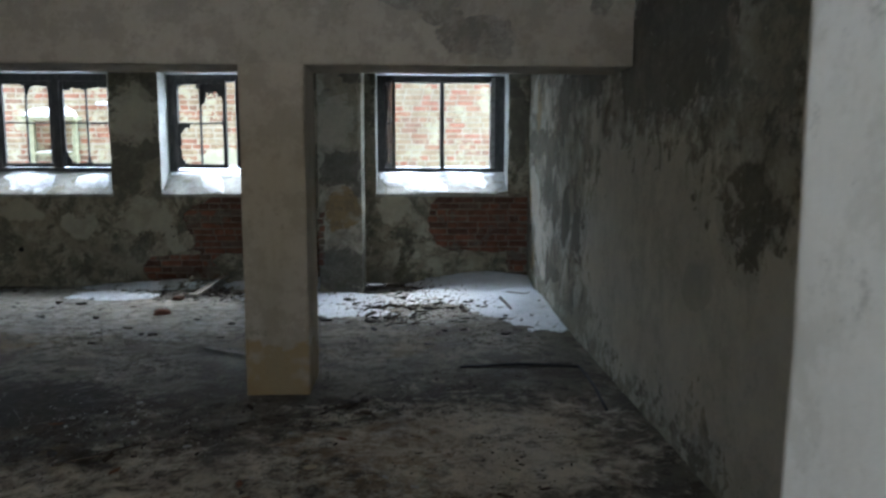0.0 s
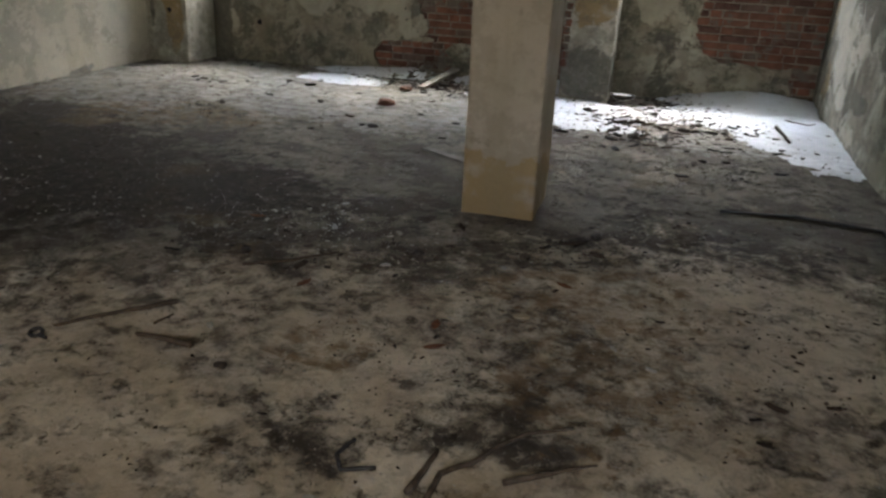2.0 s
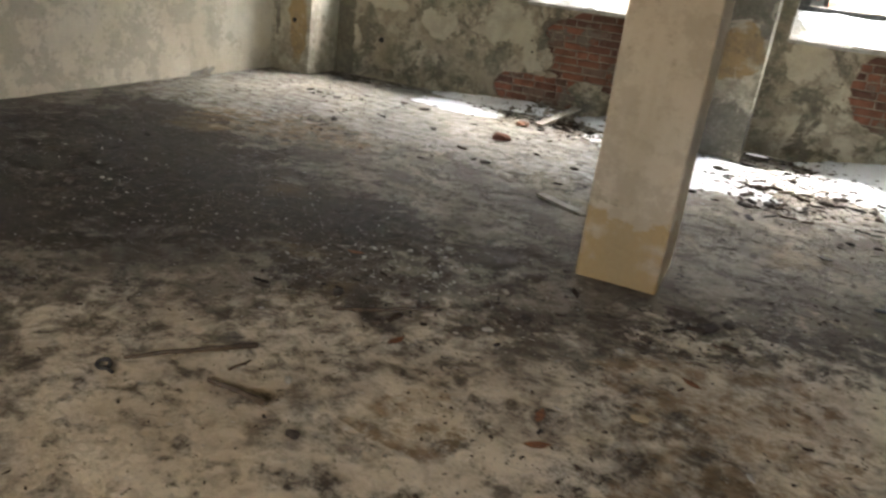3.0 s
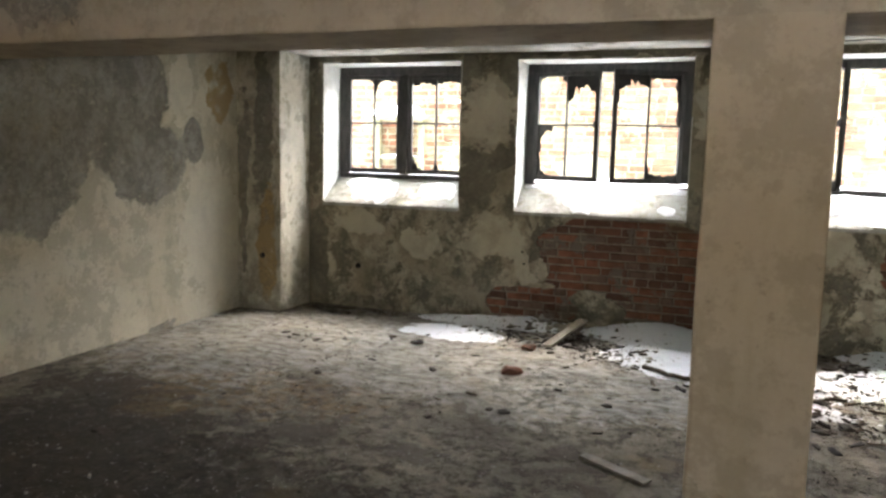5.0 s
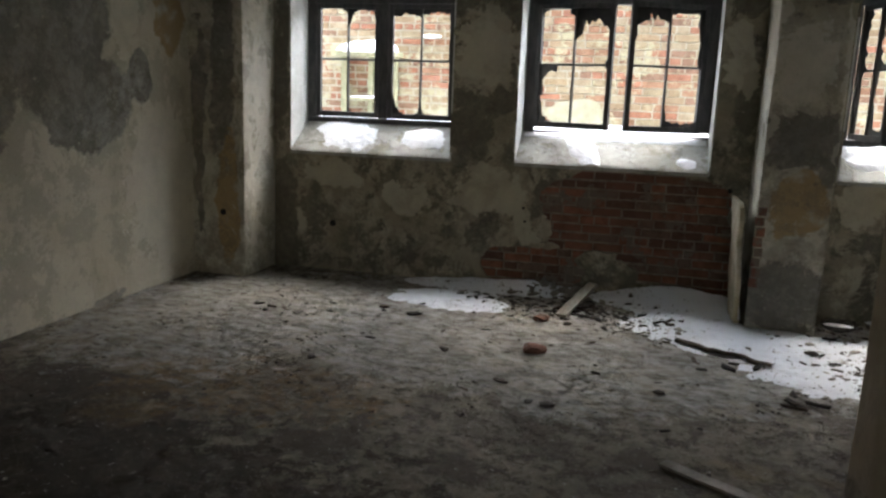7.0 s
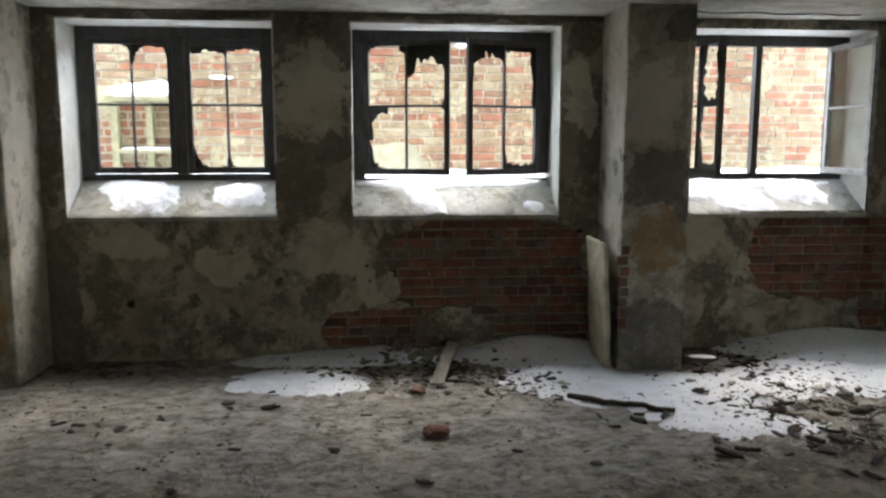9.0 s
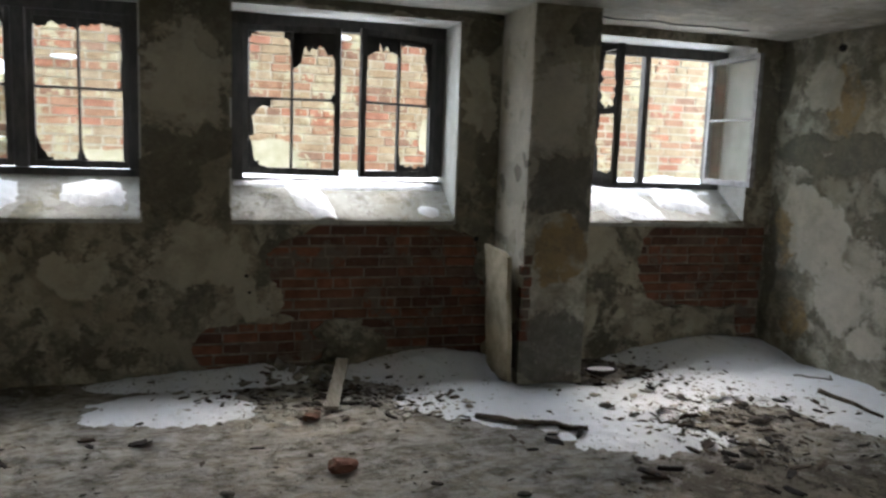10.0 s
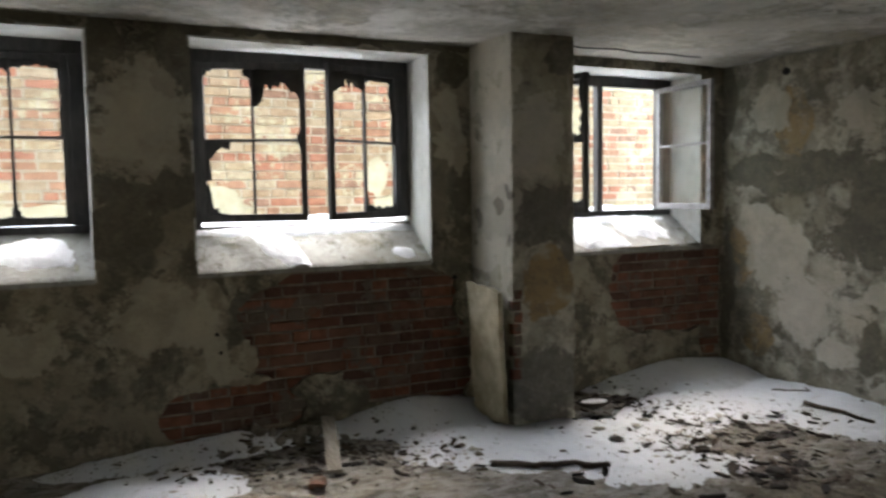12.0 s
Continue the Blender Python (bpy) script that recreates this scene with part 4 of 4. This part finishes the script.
for s, (cx, cz, rx, rz) in enumerate(((0.35, 1.5, 0.33, 0.15), (1.85, 1.75, 0.1, 0.18), (-0.9, 1.45, 0.35, 0.1), (-3.0, 1.75, 0.12, 0.3), (2.0, 1.5, 0.2, 0.08))):
    patch("render_patch", cx, cz, rx, rz, s * 3.7, M_RENDER_OUT)
for cx, cz, w in ((-1.27, 2.28, 0.12), (1.02, 2.6, 0.07)):
    bm = bmesh.new()
    bmesh.ops.create_icosphere(bm, subdivisions=2, radius=1, matrix=pose(cx, YW - 0.02, cz) @ Matrix.Diagonal((w, 0.05, 0.022, 1)))
    tagged(part("ledge_snow", bm, M_SNOW, smooth=True), "snow on a jutting brick", "snow", kind="stuff")

# bricked-up opening with a snowy canopy
C = thing("wall_niche", -2.1, YW, 1.33, "yellowed concrete niche frame under a snowy canopy", "niche")
inv = C.matrix_world.inverted()
for nm, row, lab in (("canopy", (-2.34, -1.58, YW - 0.26, YW + 0.01, 2.05, 2.1), ""), ("post", (-2.28, -2.21, YW - 0.1, YW - 0.02, 1.33, 2.05), ""), ("post", (-1.96, -1.9, YW - 0.1, YW - 0.02, 1.33, 2.05), ""),
        ("post", (-1.69, -1.63, YW - 0.1, YW - 0.02, 1.33, 2.05), ""), ("crossbar", (-2.21, -1.69, YW - 0.12, YW - 0.03, 1.57, 1.61), "")):
    bm = boxes(row, bevel=0.008)
    bm.transform(inv)
    part(nm, bm, M_CONCRETE, C, lab)
bm = bmesh.new()
bmesh.ops.create_icosphere(bm, subdivisions=3, radius=1)
for v in bm.verts:
    v.co = Vector((0.36 * math.copysign(abs(v.co.x) ** 0.6, v.co.x), 0.15 * v.co.y, max(v.co.z, -0.1) * 0.12 * (1 + 0.3 * v.co.x + 0.25 * fb(v.co.x * 2, v.co.y * 2)))) + Vector((-1.96, YW - 0.13, 2.1))
tagged(part("canopy_snow", bm, M_SNOW, smooth=True), "rounded snow cap on the concrete canopy", "snow", kind="stuff")
bm = bmesh.new()
bmesh.ops.create_icosphere(bm, subdivisions=2, radius=1, matrix=pose(-1.95, YW - 0.08, 1.612) @ Matrix.Diagonal((0.25, 0.05, 0.018, 1)))
tagged(part("crossbar_snow", bm, M_SNOW, smooth=True), "thin snow on the crossbar", "snow", kind="stuff")


# ---- loose things on the floor ----
def chip(rnd, x, y, s, verts, faces, z=0.0):
    n = rnd.choice((5, 6, 7))
    o, turn, tilt = len(verts), rnd.uniform(0, 6.28), rnd.uniform(-0.35, 0.35)
    long = rnd.choice((0.16, 0.25, 0.4, 0.65)) * rnd.uniform(0.8, 1.2)
    th = s * rnd.uniform(0.08, 0.25)
    rim = [rnd.uniform(0.45, 1.3) for _ in range(n)]
    off = [rnd.uniform(-0.35, 0.35) for _ in range(n)]
    for lay, k in ((0, 1.0), (1, rnd.uniform(0.55, 0.9))):
        for i in range(n):
            a = math.tau * i / n + off[i]
            w = k * rim[i]
            u, v = s * w * math.cos(a), s * w * long * math.sin(a)
            verts.append((x + u * math.cos(turn) - v * math.sin(turn), y + u * math.sin(turn) + v * math.cos(turn), z + (th if lay else -0.004) + tilt * u * 0.5 + rnd.uniform(0, 0.3) * th))
    faces.append(tuple(range(o + n, o + 2 * n)))
    faces.extend((o + i, o + (i + 1) % n, o + n + (i + 1) % n, o + n + i) for i in range(n))


rnd = random.Random(5)
verts, faces = [], []


def scatter(*rows):
    """Crumbs round (cx, cy) with spread (rx, ry): how many, smallest and largest."""
    for cx, cy, rx, ry, count, s0, s1 in rows:
        for _ in range(count):
            x, y = rnd.gauss(cx, rx), rnd.gauss(cy, ry)
            if X0 + 0.05 < x < X1 - 0.05 and y < -0.03 and not (1.86 < x < 2.47 and y > -0.6) and not (1.85 < x < 2.36 and -4.4 < y < -3.8) and not (x < -2.27 and y > -0.6):
                chip(rnd, x, y, rnd.uniform(s0, s1) * rnd.choice((0.4, 0.55, 0.75, 0.95)), verts, faces, max(0.0, drift(x, y) if x > -1.6 and y > -3.3 else 0.0))


# in the bay beyond the pilaster
scatter((3.1, -1.35, 0.4, 0.28, 1500, 0.003, 0.014), (3.05, -1.45, 0.36, 0.24, 150, 0.02, 0.06), (2.75, -2.0, 0.22, 0.16, 60, 0.02, 0.055), (2.85, -0.4, 0.22, 0.14, 90, 0.02, 0.055),
    (3.05, -1.3, 0.42, 0.38, 260, 0.012, 0.045), (2.95, -0.5, 0.35, 0.25, 130, 0.01, 0.045), (2.9, -0.45, 0.3, 0.2, 450, 0.003, 0.013), (2.7, -1.85, 0.4, 0.3, 260, 0.003, 0.014), (2.7, -1.6, 0.35, 0.3, 70, 0.01, 0.04))
# under the other windows
scatter((0.6, -0.5, 0.35, 0.2, 240, 0.016, 0.05), (1.0, -0.8, 0.2, 0.15, 80, 0.015, 0.05), (0.55, -0.5, 0.38, 0.24, 900, 0.003, 0.013), (0.55, -0.5, 0.42, 0.26, 260, 0.01, 0.04), (1.1, -0.75, 0.3, 0.25, 90, 0.008, 0.028),
    (-1.3, -0.13, 0.7, 0.07, 600, 0.003, 0.012), (-1.3, -0.16, 0.6, 0.1, 260, 0.006, 0.022), (-0.6, -0.9, 1.2, 0.6, 240, 0.004, 0.022), (-1.9, -1.2, 0.6, 0.6, 260, 0.006, 0.028), (0.3, -2.2, 1.8, 0.8, 700, 0.003, 0.01))
# further into the room
scatter((1.6, -1.9, 1.4, 0.7, 260, 0.006, 0.028), (3.2, -2.3, 0.8, 0.6, 260, 0.006, 0.03), (3.5, -3.6, 0.6, 0.9, 260, 0.005, 0.028), (0.5, -3.2, 1.6, 0.9, 240, 0.005, 0.024), (1.6, -5.4, 1.5, 1.0, 460, 0.004, 0.016),
    (3.4, -5.6, 0.6, 1.0, 200, 0.004, 0.018), (-0.5, -5.6, 1.2, 1.0, 160, 0.004, 0.016), (2.0, -6.6, 1.0, 0.7, 300, 0.003, 0.013), (2.45, -4.75, 0.35, 0.12, 130, 0.01, 0.035), (1.1, -5.33, 0.25, 0.12, 120, 0.01, 0.032), (1.85, -5.1, 0.08, 0.06, 25, 0.01, 0.03),
    (2.1, -4.43, 0.16, 0.025, 130, 0.004, 0.022), (1.83, -4.1, 0.02, 0.17, 110, 0.004, 0.022), (2.38, -4.1, 0.02, 0.17, 110, 0.004, 0.022), (1.2, -5.0, 0.5, 0.18, 90, 0.008, 0.03), (-1.2, -2.3, 1.0, 0.7, 260, 0.006, 0.026))
scatter((2.0, -6.1, 1.0, 0.7, 600, 0.004, 0.014), (2.6, -6.1, 0.35, 0.25, 220, 0.004, 0.016), (3.3, -5.0, 0.6, 0.8, 300, 0.005, 0.02), (0.6, -5.0, 0.8, 0.35, 300, 0.005, 0.018))
tagged(part_mesh("debris", mesh_from("debris", verts, faces), M_CHIP), "scattered dark bark, plaster and leaf crumbs", "debris", kind="stuff")


verts, faces = [], []
scatter((1.2, -5.0, 0.5, 0.3, 420, 0.005, 0.02), (-0.3, -4.7, 0.6, 0.4, 260, 0.005, 0.02), (2.4, -6.3, 0.4, 0.3, 260, 0.003, 0.011), (2.9, -4.6, 0.5, 0.3, 160, 0.005, 0.018), (0.3, -2.2, 1.2, 0.6, 220, 0.006, 0.02), (0.7, -0.85, 0.45, 0.12, 260, 0.008, 0.028), (2.9, -1.4, 0.4, 0.3, 200, 0.008, 0.025))
tagged(part_mesh("plaster_crumbs", mesh_from("plaster_crumbs", verts, faces), M_CRUMB), "pale crumbs of fallen plaster", "debris", kind="stuff")


def floor_z(x, y):
    return max(0.0, drift(x, y) if -3.3 < y and x > -1.6 else 0.0)


def clod(name, x, y, size, seed, material, label, category, group="", squash=0.6, long=1.3, turn=0):
    bm = bmesh.new()
    bmesh.ops.create_icosphere(bm, subdivisions=2, radius=1)
    for v in bm.verts:
        v.co *= 1 + 0.42 * fb(v.co.x * 1.3 + seed * 3.1, v.co.y * 1.3, v.co.z * 1.3)
        v.co = Vector((v.co.x * long * size, v.co.y * size, v.co.z * squash * size))
    low = min(v.co.z for v in bm.verts)
    for v in bm.verts:
        v.co.z -= low * 0.85
    ob = tagged(part(name, bm, material), label, category, group)
    ob.matrix_world = pose(x, y, floor_z(x, y), 0, 0, turn)
    return ob


for n, (x, y, s) in enumerate(((2.3, -1.18, 0.055), (2.66, -1.56, 0.06), (2.75, -2.0, 0.07), (2.6, -2.15, 0.06), (3.15, -1.55, 0.06), (3.3, -1.25, 0.05), (-0.82, -2.35, 0.04), (-0.07, -1.91, 0.045), (0.7, -2.62, 0.05), (0.6, -2.6, 0.035),
        (1.87, -5.08, 0.045), (1.52, -6.33, 0.032), (2.6, -4.6, 0.06), (2.68, -4.5, 0.045), (1.08, -5.35, 0.04), (0.62, -6.7, 0.03), (2.9, -1.1, 0.045), (3.5, -1.5, 0.05), (-1.6, -1.5, 0.035), (1.3, -2.2, 0.04))):
    clod("dirt_clod", x, y, s * 0.62, n, M_CLOD, "dark clod of wet dirt on the floor", "clod", "clods on the floor", 0.5, 1.4, n * 47)
clod("brick_piece", 0.5, -1.72, 0.062, 3, M_BRICK_IN, "broken orange-red brick piece on the floor", "brick", "brick pieces", 0.6, 1.35, 10)
clod("brick_piece", 0.44, -0.97, 0.055, 8, M_BRICK_IN, "broken red brick piece by the plank", "brick", "brick pieces", 0.6, 1.2, 60)
clod("plaster_lump", 2.47, -5.56, 0.024, 5, M_SLAB, "small pale lump of fallen plaster", "plaster", "", 0.4, 1.3, 20)

# weathered plank
bm = boxes((-0.045, 0.045, -0.36, 0.36, -0.012, 0.012), bevel=0.004)
for v in bm.verts:
    v.co.x += 0.006 * fb(v.co.y * 5, v.co.x * 20)
t = tagged(part("plank", bm, M_PLANK), "short weathered grey plank propped on rubble", "plank")
t.matrix_world = pose(0.665, -0.52, 0.085, 9, 0, -15)
# flat board by the pillar
bm = boxes((-0.035, 0.035, -0.22, 0.22, 0, 0.014), bevel=0.003)
t = tagged(part("board", bm, M_STONE), "grey board lying on the floor", "board")
t.matrix_world = pose(1.5, -3.25, 0.01, 0, 0, 58)
# dished roof tile by the pilaster, holding snow
TILE = thing("roof_tile", 2.57, -0.6, 0.05, "dark dished roof tile holding snow by the pilaster", "tile", turn=-4)
for nm, mat, lift, thick, rx, ry, lab in (("tile_body", M_CLOD, 0.0, 0.018, 0.125, 0.085, ""), ("tile_snow", M_SNOW, 0.021, 0.012, 0.1, 0.062, "snow lying in the tile")):
    bm = bmesh.new()
    rings = []
    for dz in (lift, lift + thick):
        rows = []
        for k in range(4):
            q = k / 3
            rows.append([bm.verts.new((rx * q * math.cos(a) * (1 + 0.06 * fb(math.cos(a) * 2, math.sin(a) * 2, 4)), ry * q * math.sin(a), dz + 0.045 * q * q * (lift == 0) + 0.02 * q * q * (lift > 0))) for a in [math.tau * j / 18 for j in range(18)]] if k else [bm.verts.new((0, 0, dz))])
        rings.append(rows)
    for side, rows in enumerate(rings):
        for j in range(18):
            n = (j + 1) % 18
            fs = [(rows[0][0], rows[1][j], rows[1][n])] + [(rows[k][j], rows[k + 1][j], rows[k + 1][n], rows[k][n]) for k in (1, 2)]
            for q in fs:
                bm.faces.new(q if side else q[::-1])
    for j in range(18):
        n = (j + 1) % 18
        bm.faces.new((rings[0][3][j], rings[0][3][n], rings[1][3][n], rings[1][3][j]))
    part(nm, bm, mat, TILE, lab, smooth=True)


def flake_mesh(name, seed, long, wide, thick, curl):
    """A torn flake: ragged outline, bent across and along, with thickness."""
    r = random.Random(seed)
    n, m = 6, 3
    verts, faces = [], []
    ends = [r.uniform(-0.12, 0.12) for _ in range(m + 1)]
    for lay in (0, 1):
        for i in range(n + 1):
            u = i / n - 0.5
            w = wide * (1 - 1.3 * u * u) * r.uniform(0.75, 1.15)
            for j in range(m + 1):
                v = j / m - 0.5
                verts.append((long * (u + ends[j] * abs(2 * u)), w * v + 0.12 * long * math.sin(u * 2.5 + seed), curl * wide * (4 * v * v) + 0.35 * curl * long * u * u + lay * thick + r.uniform(0, 0.25) * thick))
    k = (n + 1) * (m + 1)
    at = lambda lay, i, j: lay * k + i * (m + 1) + j
    for i in range(n):
        for j in range(m):
            faces.append((at(1, i, j), at(1, i + 1, j), at(1, i + 1, j + 1), at(1, i, j + 1)))
            faces.append((at(0, i, j), at(0, i, j + 1), at(0, i + 1, j + 1), at(0, i + 1, j)))
        for j in (0, m):
            q = (at(0, i, j), at(0, i + 1, j), at(1, i + 1, j), at(1, i, j))
            faces.append(q if j == 0 else q[::-1])
    for i in (0, n):
        for j in range(m):
            q = (at(0, i, j), at(0, i, j + 1), at(1, i, j + 1), at(1, i, j))
            faces.append(q[::-1] if i == 0 else q)
    me = mesh_from(name, verts, faces)
    me.polygons.foreach_set("use_smooth", [True] * len(me.polygons))
    return me


BARK = [flake_mesh("bark_piece", n, 0.13, 0.045 + 0.012 * (n % 3), 0.007, 0.12 + 0.09 * (n % 4)) for n in range(8)]
FLAKE = [flake_mesh("plaster_flake", n + 20, 0.1, 0.055 + 0.012 * (n % 2), 0.009, 0.05) for n in range(5)]
drop = random.Random(23)


def strew(name, meshes, material, label, category, group, *rows):
    """Separate pieces round (cx, cy) with spread (rx, ry): how many, smallest and largest scale."""
    for cx, cy, rx, ry, count, s0, s1 in rows:
        for _ in range(count):
            x, y = drop.gauss(cx, rx), min(-0.06, drop.gauss(cy, ry))
            if not X0 + 0.1 < x < X1 - 0.1 or (1.84 < x < 2.5 and y > -0.66) or (1.8 < x < 2.4 and -4.45 < y < -3.75) or (x < -2.2 and y > -0.66):
                continue
            ob = tagged(part_mesh(name, drop.choice(meshes), material), label, category, group)
            k = drop.uniform(s0, s1)
            ob.matrix_world = pose(x, y, floor_z(x, y) + 0.003, drop.uniform(-14, 14), drop.uniform(-9, 9), drop.uniform(0, 360)) @ Matrix.Diagonal((k, k * drop.uniform(0.7, 1.2), k, 1))


strew("bark_piece", BARK, M_BARK_PIECE, "curled dark brown bark piece on the floor", "bark", "bark pieces",
    (2.62, -1.6, 0.22, 0.2, 14, 0.35, 0.9), (3.05, -1.55, 0.35, 0.28, 34, 0.3, 0.75), (2.9, -0.45, 0.28, 0.2, 26, 0.3, 0.8), (2.14, -2.12, 0.06, 0.07, 6, 0.6, 1.0), (2.8, -2.0, 0.25, 0.12, 10, 0.35, 0.8), (3.35, -1.3, 0.15, 0.2, 9, 0.3, 0.7),
    (0.45, -0.55, 0.38, 0.2, 26, 0.3, 0.8), (1.0, -0.8, 0.3, 0.18, 18, 0.3, 0.7), (1.75, -1.5, 0.2, 0.06, 7, 0.4, 0.9), (-0.4, -0.2, 0.4, 0.08, 5, 0.3, 0.7), (-0.4, -1.4, 0.7, 0.35, 12, 0.3, 0.65), (-1.5, -1.2, 0.4, 0.3, 9, 0.3, 0.75),
    (3.4, -2.4, 0.5, 0.4, 14, 0.4, 0.85), (0.9, -2.5, 0.6, 0.4, 8, 0.3, 0.75), (2.5, -4.7, 0.25, 0.1, 6, 0.35, 0.7), (1.15, -5.35, 0.2, 0.08, 5, 0.3, 0.65), (3.2, -5.6, 0.35, 0.5, 8, 0.25, 0.55), (2.2, -6.3, 0.6, 0.4, 5, 0.2, 0.4))
strew("plaster_flake", FLAKE, M_FLAKE, "pale flake of fallen plaster", "plaster", "plaster flakes",
    (0.35, -0.85, 0.25, 0.1, 12, 0.4, 0.9), (0.95, -0.9, 0.28, 0.12, 12, 0.4, 0.9), (2.75, -1.3, 0.3, 0.25, 7, 0.5, 1.0), (1.5, -4.9, 0.6, 0.25, 10, 0.25, 0.6), (0.0, -1.6, 0.6, 0.3, 5, 0.3, 0.7), (2.2, -5.8, 0.7, 0.5, 9, 0.2, 0.45))


def stick(name, points, r, label, material=M_BARK, category="stick", taper=0.6):
    pts3 = []
    for (xa, ya), (xb, yb) in zip(points, points[1:]):
        for k in range(5):
            f = k / 5
            x, y = xa + (xb - xa) * f, ya + (yb - ya) * f
            pts3.append((x + 0.012 * fb(x * 5, y * 5), y + 0.012 * fb(y * 5, x * 5, 3), floor_z(x, y) + r * 0.9))
    x, y = points[-1]
    pts3.append((x, y, floor_z(x, y) + r * 0.9))
    tagged(part(name, tube(pts3, r, 7, taper), material, smooth=True), label, category)


stick("log", [(1.42, -1.14), (1.62, -1.3), (1.8, -1.36), (2.0, -1.5)], 0.019, "dark rotten log lying in the snow", category="log", taper=0.8)
stick("stick", [(3.93, -1.22), (3.99, -1.72)], 0.018, "dark broken stick lying on snow")
stick("twig", [(4.05, -0.85), (4.22, -1.05), (4.3, -0.95)], 0.007, "thin bent twig on snow", category="twig")
stick("wire", [(3.35, -3.75), (3.8, -3.68), (4.24, -3.77), (4.25, -4.1), (4.2, -4.75)], 0.011, "bent dark cable lying by the wall", M_CABLE, "cable", 1.0)
stick("twig", [(0.78, -6.28), (0.95, -6.1), (1.09, -5.94)], 0.007, "thin dry twig on concrete", category="twig", taper=1.8)
stick("twig", [(1.11, -6.23), (1.24, -6.23), (1.35, -6.24)], 0.008, "short dry twig on concrete", category="twig", taper=1.6)
stick("twig", [(1.12, -6.14), (1.14, -6.04)], 0.006, "small forked twig on concrete", category="twig")
stick("twig", [(1.15, -5.5), (1.35, -5.35), (1.5, -5.2)], 0.009, "dark twig in floor dirt", category="twig")
stick("cable_loop", [(2.13, -6.57), (2.11, -6.66), (2.15, -6.72), (2.24, -6.68)], 0.007, "loop of black cable on concrete", M_CABLE, "cable", 1.0)
stick("twig", [(2.42, -6.76), (2.43, -6.65), (2.5, -6.57), (2.56, -6.46), (2.64, -6.37), (2.77, -6.29)], 0.01, "long crooked dark twig on concrete", category="twig")
stick("twig", [(2.36, -6.76), (2.38, -6.65), (2.39, -6.55)], 0.012, "short thick dark twig on concrete", category="twig")
stick("twig", [(2.61, -6.63), (2.73, -6.55), (2.86, -6.46)], 0.011, "dark tapering twig on concrete", category="twig", taper=0.35)
ring = [(0.77 + 0.024 * math.cos(a), -6.36 + 0.02 * math.sin(a), 0.012 + 0.006 * math.sin(a)) for a in [math.tau * k / 16 for k in range(16)]]
tagged(part("wire_ring", tube(ring + [(0.8, -6.375, 0.012), (0.835, -6.385, 0.014)], 0.008, 6), M_CABLE, smooth=True), "small ring of black cable", "cable")
for x, y, turn in ((2.2, -5.945, 30), (2.157, -5.775, 95), (2.6, -5.2, 150), (0.9, -4.9, 10), (1.5, -5.6, 70)):
    bm = bmesh.new()
    row = [(-0.045, 0), (-0.02, 0.016), (0.015, 0.018), (0.05, 0), (0.015, -0.018), (-0.02, -0.015)]
    c = [bm.verts.new((u, v, 0.006 + 6 * v * v + 2.0 * u * u)) for u, v in row]
    bm.faces.new(c)
    geom = bmesh.ops.extrude_face_region(bm, geom=bm.faces[:])
    for v in geom["geom"]:
        if isinstance(v, bmesh.types.BMVert):
            v.co.z += 0.002
    t = tagged(part("dead_leaf", bm, M_LEAF), "curled brown dead leaf", "leaf", "dead leaves")
    t.matrix_world = pose(x, y, 0.006, 0, 0, turn)

# cable under the ceiling, and two pipe stubs in the east wall
pts3 = [(2.45 + 0.16 * k, -0.42 + 0.02 * fb(k * 0.6, 1), ZC - 0.02 - 0.012 * abs(math.sin(k * 1.1))) for k in range(9)]
tagged(part("ceiling_cable", tube(pts3, 0.006, 6), M_CABLE, smooth=True), "thin dark cable sagging under the ceiling", "cable")
for y, z, r in ((-0.65, 2.5, 0.028), (-1.82, 2.39, 0.035)):
    bm = bmesh.new()
    bmesh.ops.create_cone(bm, cap_ends=True, segments=14, radius1=r, radius2=r * 0.9, depth=0.03, matrix=pose(X1 - 0.008, y, z, 0, 90))
    tagged(part("pipe_stub", bm, M_HOLE), "dark pipe stub in the plaster wall", "pipe", "pipe stubs")
